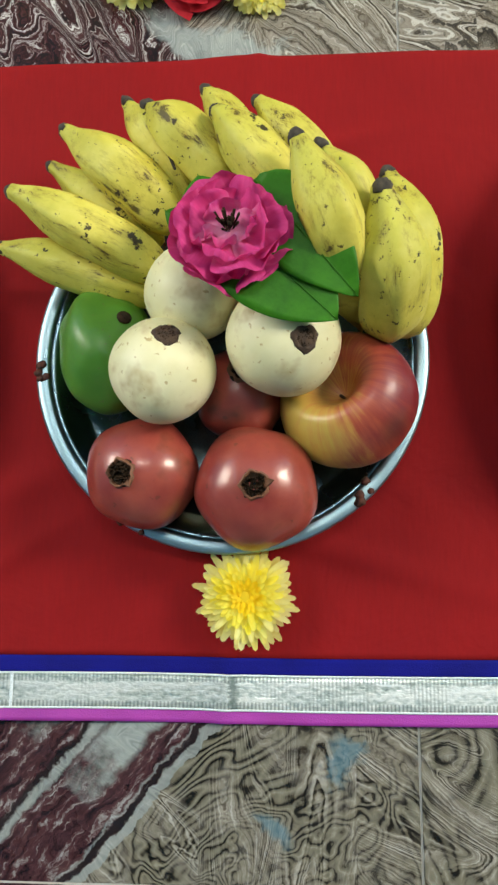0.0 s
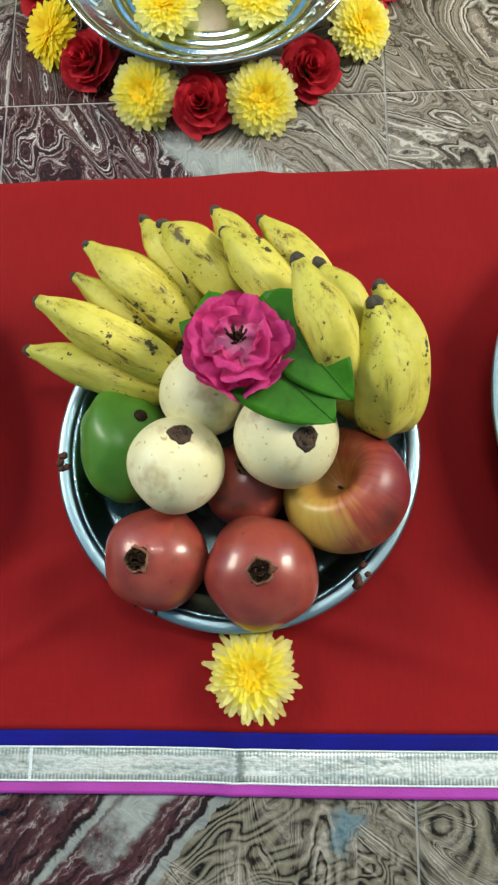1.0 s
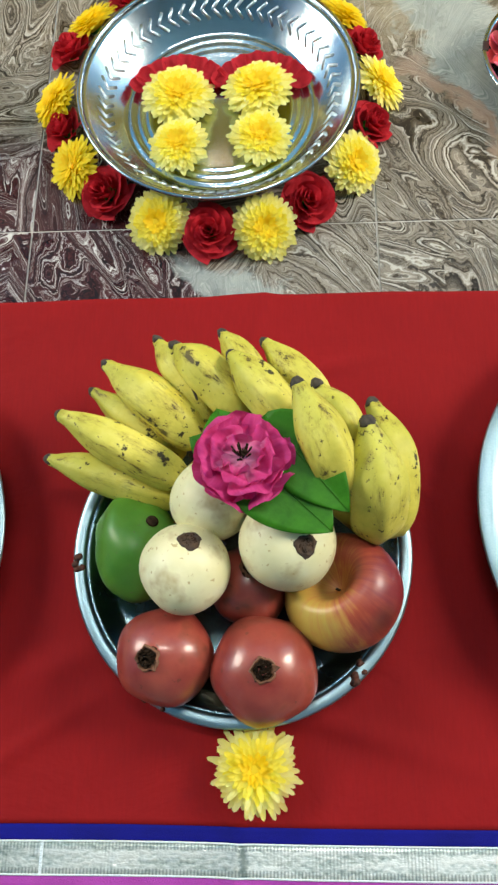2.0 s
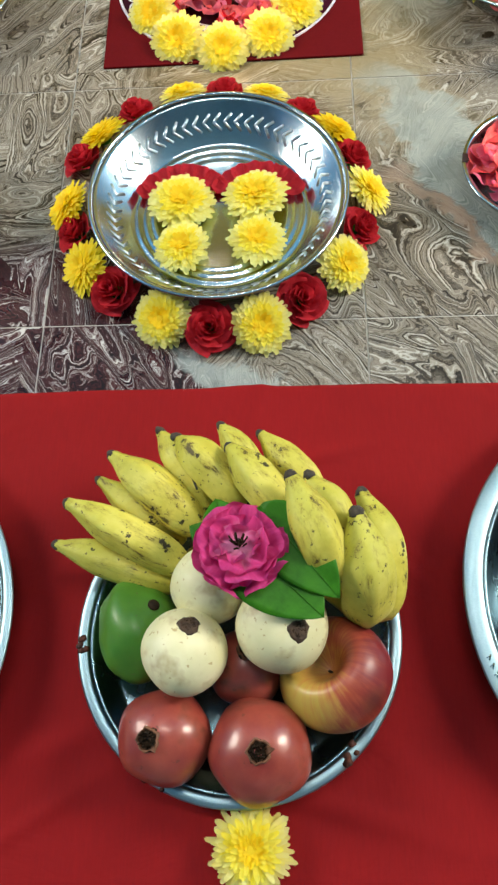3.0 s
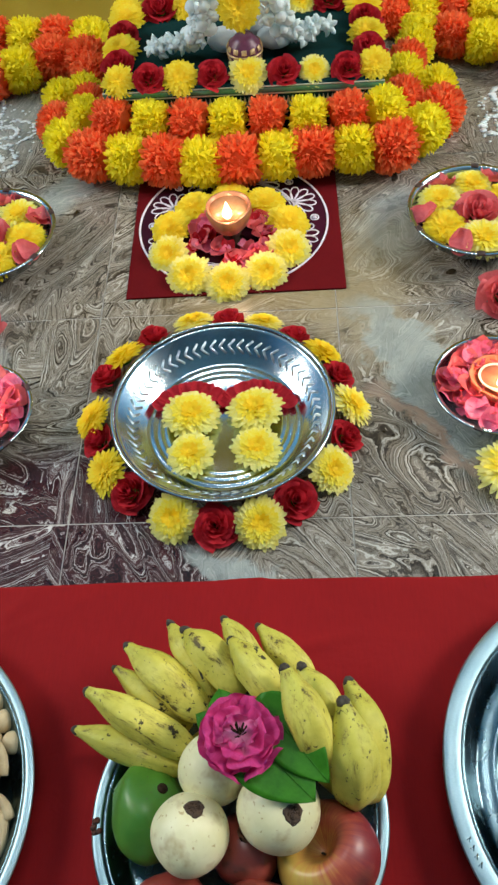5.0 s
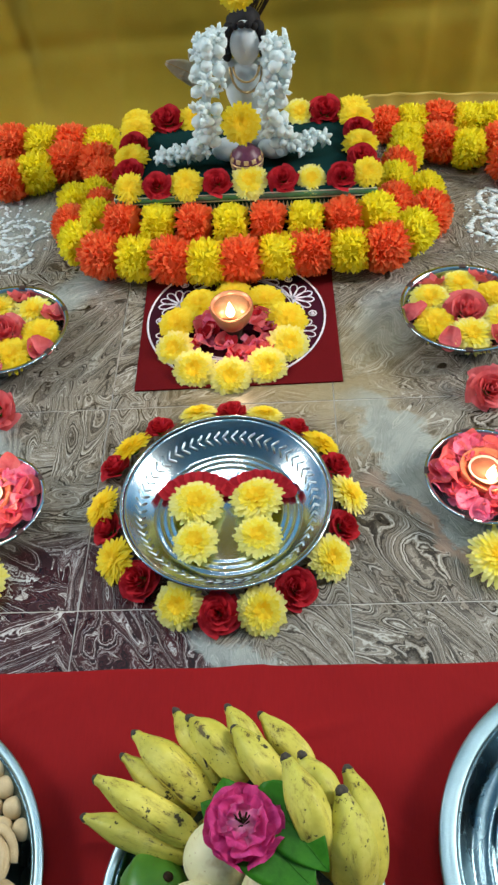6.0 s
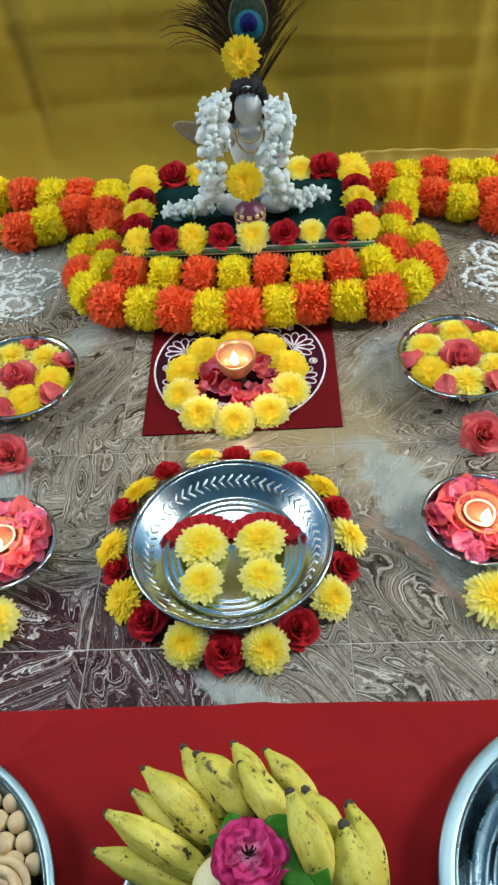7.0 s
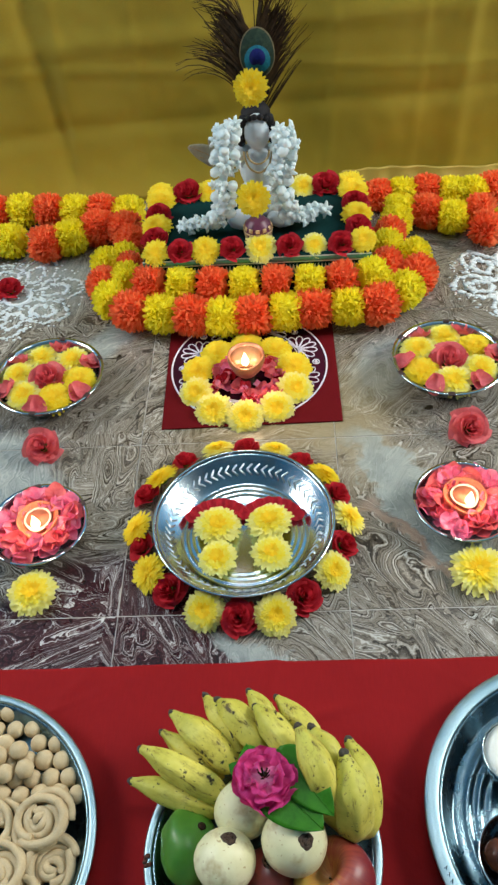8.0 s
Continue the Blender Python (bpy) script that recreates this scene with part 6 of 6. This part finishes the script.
for label, line in (("white jasmine garland strand hanging from the figurine's shoulder", ((-0.04, 1.18, 0.296), (-0.047, 1.172, 0.282), (-0.052, 1.165, 0.251), (-0.06, 1.16, 0.196), (-0.061, 1.158, 0.162), (-0.084, 1.158, 0.139), (-0.123, 1.165, 0.126))),
                    ("white jasmine garland strand curling onto the green cloth", ((0.045, 1.18, 0.282), (0.05, 1.172, 0.27), (0.046, 1.165, 0.245), (0.04, 1.16, 0.211), (0.045, 1.158, 0.167), (0.064, 1.16, 0.133), (0.099, 1.175, 0.134)))):
    t = thing("jasmine_garland", pose(0, 0, 0), label, "garland")
    pts = spline(line, 17)
    part("thread", tube(pts, 0.0070, 8), JASMINE, t, "dense white core of the strand")
    for k, q in enumerate(pts):
        for s in (-1, 0, 1):
            me = BLOSSOM if k in (0, 1, 16, 17) or (k * 5 + s * 3) % 7 in (2, 3, 5) else BUD
            part("blossom" if me is BLOSSOM else "bud", me, None, t, at=scaled(pose(q.x + s * 0.0132 + R.uniform(-0.0035, 0.0035), q.y - (0.008 if s == 0 else 0.003) + R.uniform(-0.002, 0.002), max(q.z + (0.006 if s == 0 else 0.0) + R.uniform(-0.005, 0.005), AH + 0.008), R.uniform(30, 120), R.uniform(-60, 60), R.uniform(0, 360)), R.uniform(1.08, 1.32)))

wing = thing("gauze_ornament", pose(-0.052, 1.212, 0.212), "pale gauze leaf-shaped ornament beside the figurine", "ornament")
for k, (ang, ln, wd) in enumerate(((62, 0.058, 0.026), (30, 0.075, 0.034), (18, 0.050, 0.028))):
    bm = bmesh.new()
    grid(bm, 6, 12, lambda u, v, ln=ln, wd=wd: ((u * 2 - 1) * wd * 0.5 * math.sin(math.pi * (0.04 + 0.92 * v)) ** 0.8, 0.004 * math.sin(3 * v), ln * v))
    part("gauze_leaf", thick_sheet(bm, 0.0004), GAUZE, wing, at=pose(0, 0.002 * k, 0, 0, -(90 - ang), 0))
    part("wire", tube([(0, 0.004 * math.sin(3 * q / 8), ln * q / 8) for q in range(9)], 0.0008, 5), GOLD_PAINT, wing, at=pose(0, 0.002 * k, 0, 0, -(90 - ang), 0))

# ---- peacock feather ----
fe = thing("peacock_feather", pose(0.006, 1.232, 0.30, -6, 0, 0), "peacock feather with a blue and teal eye behind the figurine", "feather")
part("shaft", tube([(0, 0.003, -0.16), (0.0, 0.002, 0.0), (0.003, 0, 0.10), (0.004, 0, 0.19)], [0.0016, 0.0014, 0.001, 0.0006], 6), FEATHER_BARB, fe)
rng = random.Random(14)


def barb(bm, start, ang, length, bend, w):
    p = Vector((start[0], rng.uniform(-0.003, 0.003), start[1]))
    prev = None
    for i in range(9):
        t = i / 8
        a = ang + bend * t * t
        d = Vector((math.sin(a), 0, math.cos(a)))
        side = Vector((d.z, 0, -d.x)) * w * (1 - 0.8 * t)
        row = (bm.verts.new(p - side), bm.verts.new(p + side + Vector((0, 0.0006, 0))))
        if prev:
            bm.faces.new((prev[0], prev[1], row[1], row[0]))
        prev = row
        p = p + d * length / 8


bm = bmesh.new()
for k in range(40):
    s = -1 if k % 2 else 1
    v0 = -0.030 + 0.120 * (k / 40)
    lift, reach, curl = rng.uniform(0.20, 0.62) * (1.0 - 0.45 * k / 40), rng.uniform(0.11, 0.18), rng.uniform(-0.2, 0.9) if s > 0 else rng.uniform(0.2, 2.0)
    for q in range(6):
        barb(bm, (0.001 * s, v0 + rng.uniform(-0.007, 0.007)), s * (lift + rng.uniform(-0.045, 0.045)), reach * rng.uniform(0.8, 1.1), s * (curl + rng.uniform(-0.15, 0.15)), rng.uniform(0.0011, 0.0021))
tagged(part("barb_fringe", bm, FEATHER_BARB, fe, "dark brown loose barbs"), kind="stuff")
bm = bmesh.new()
for k in range(360):
    v = 0.005 + 0.11 * k / 360
    s = 1 if k % 2 else -1
    barb(bm, (0, v), s * rng.uniform(0.45, 0.75), 0.090 * math.sin(math.pi * (0.20 + 0.70 * k / 360)) + rng.uniform(0, 0.016), s * 0.1, 0.0018)
tagged(part("vane", bm, FEATHER_BARB, fe, "dark bronze vane"), kind="stuff")


def eye_disc(rx, rz, cx, cz, y, notch=0.0):
    bm = bmesh.new()
    n = 40
    ring = []
    for k in range(n):
        a = 2 * math.pi * k / n
        q = 1 - notch * math.exp(-((a - 1.5 * math.pi) / 0.35) ** 2)
        ring.append(bm.verts.new((cx + rx * q * math.cos(a), y, cz + rz * q * math.sin(a) * (1.15 if math.sin(a) > 0 else 1))))
    bm.faces.new(ring)
    bmesh.ops.triangulate(bm, faces=list(bm.faces))
    return thick_sheet(bm, 0.0008)


eye = part("eye_edge", eye_disc(0.0290, 0.0365, 0.005, 0.087, -0.0044), FEATHER_BRONZE, fe, "bronze edge of the eye")
part("eye_rim", eye_disc(0.0272, 0.0347, 0.005, 0.087, -0.0054), FEATHER_GREEN, eye, "dark green rim of the eye")
part("eye_teal", eye_disc(0.0212, 0.0200, 0.005, 0.079, -0.0068), FEATHER_TEAL, eye, "bright teal of the eye")
part("eye_heart", eye_disc(0.0132, 0.0130, 0.005, 0.083, -0.0084, 0.35), FEATHER_BLUE, eye, "deep blue heart of the eye")


# ---- floor drawings ----
def rangoli(x, y, label, seed, petals, r, thick):
    t = thing("rangoli", pose(x, y, 0), label, "floor drawing")
    rng = random.Random(seed)
    for k in range(petals):
        a = 2 * math.pi * k / petals + 0.3 + rng.uniform(-0.09, 0.09)
        grow, skew = rng.uniform(0.86, 1.08), rng.uniform(-0.12, 0.12)
        bm = bmesh.new()
        for size in (1.0, 0.48):
            for i in range(52):
                u = 2 * math.pi * i / 52
                q = r * 0.58 + r * 0.42 * size * grow * math.cos(u)
                w = r * 0.27 * size * math.sin(u) + skew * r * size * math.cos(u) + 0.006 * noise.noise((i * 0.22, k, size * 5))
                px, py = q * math.cos(a) - w * math.sin(a), q * math.sin(a) + w * math.cos(a)
                ball(bm, (px + rng.uniform(-1, 1) * 0.0026, py + rng.uniform(-1, 1) * 0.0026, 0.0006), thick * rng.uniform(0.6, 1.25), 1, (1.3, 1.0, 0.20), 0.6, i)
        part("powder_loop", bm, CHALK, t)
    bm = bmesh.new()
    for i in range(40):
        u = 2 * math.pi * i / 40
        ball(bm, (r * 0.2 * math.cos(u), r * 0.2 * math.sin(u), 0.0012), 0.0040, 1, (1.2, 1.2, 0.45), 0.4, i)
    part("powder_ring", bm, CHALK, t)
    bm = bmesh.new()
    for i in range(420):
        u, q = rng.uniform(0, 6.283), r * 1.02 * math.sqrt(rng.random())
        if noise.noise((q * math.cos(u) * 40, q * math.sin(u) * 40, seed)) > -0.15:
            ball(bm, (q * math.cos(u), q * math.sin(u), 0.0006), rng.uniform(0.0008, 0.0026), 1, (1.4, 1.2, 0.3), 0.4, i)
    tagged(part("powder_dust", bm, CHALK, t, "loose scattered powder"), kind="stuff")


rangoli(-0.475, 1.145, "white powder floor drawing of looped petals", 3, 7, 0.128, 0.0034)
rangoli(0.465, 1.125, "white powder floor drawing of looped petals", 6, 6, 0.120, 0.0050)
put_rose(-0.492, 1.160, 0.001, 0.9, (10, 0), label="dark red rose in the middle of a white floor drawing")
put_rose(0.490, 1.135, 0.001, 0.9, (10, 0), label="dark red rose in the middle of a white floor drawing")

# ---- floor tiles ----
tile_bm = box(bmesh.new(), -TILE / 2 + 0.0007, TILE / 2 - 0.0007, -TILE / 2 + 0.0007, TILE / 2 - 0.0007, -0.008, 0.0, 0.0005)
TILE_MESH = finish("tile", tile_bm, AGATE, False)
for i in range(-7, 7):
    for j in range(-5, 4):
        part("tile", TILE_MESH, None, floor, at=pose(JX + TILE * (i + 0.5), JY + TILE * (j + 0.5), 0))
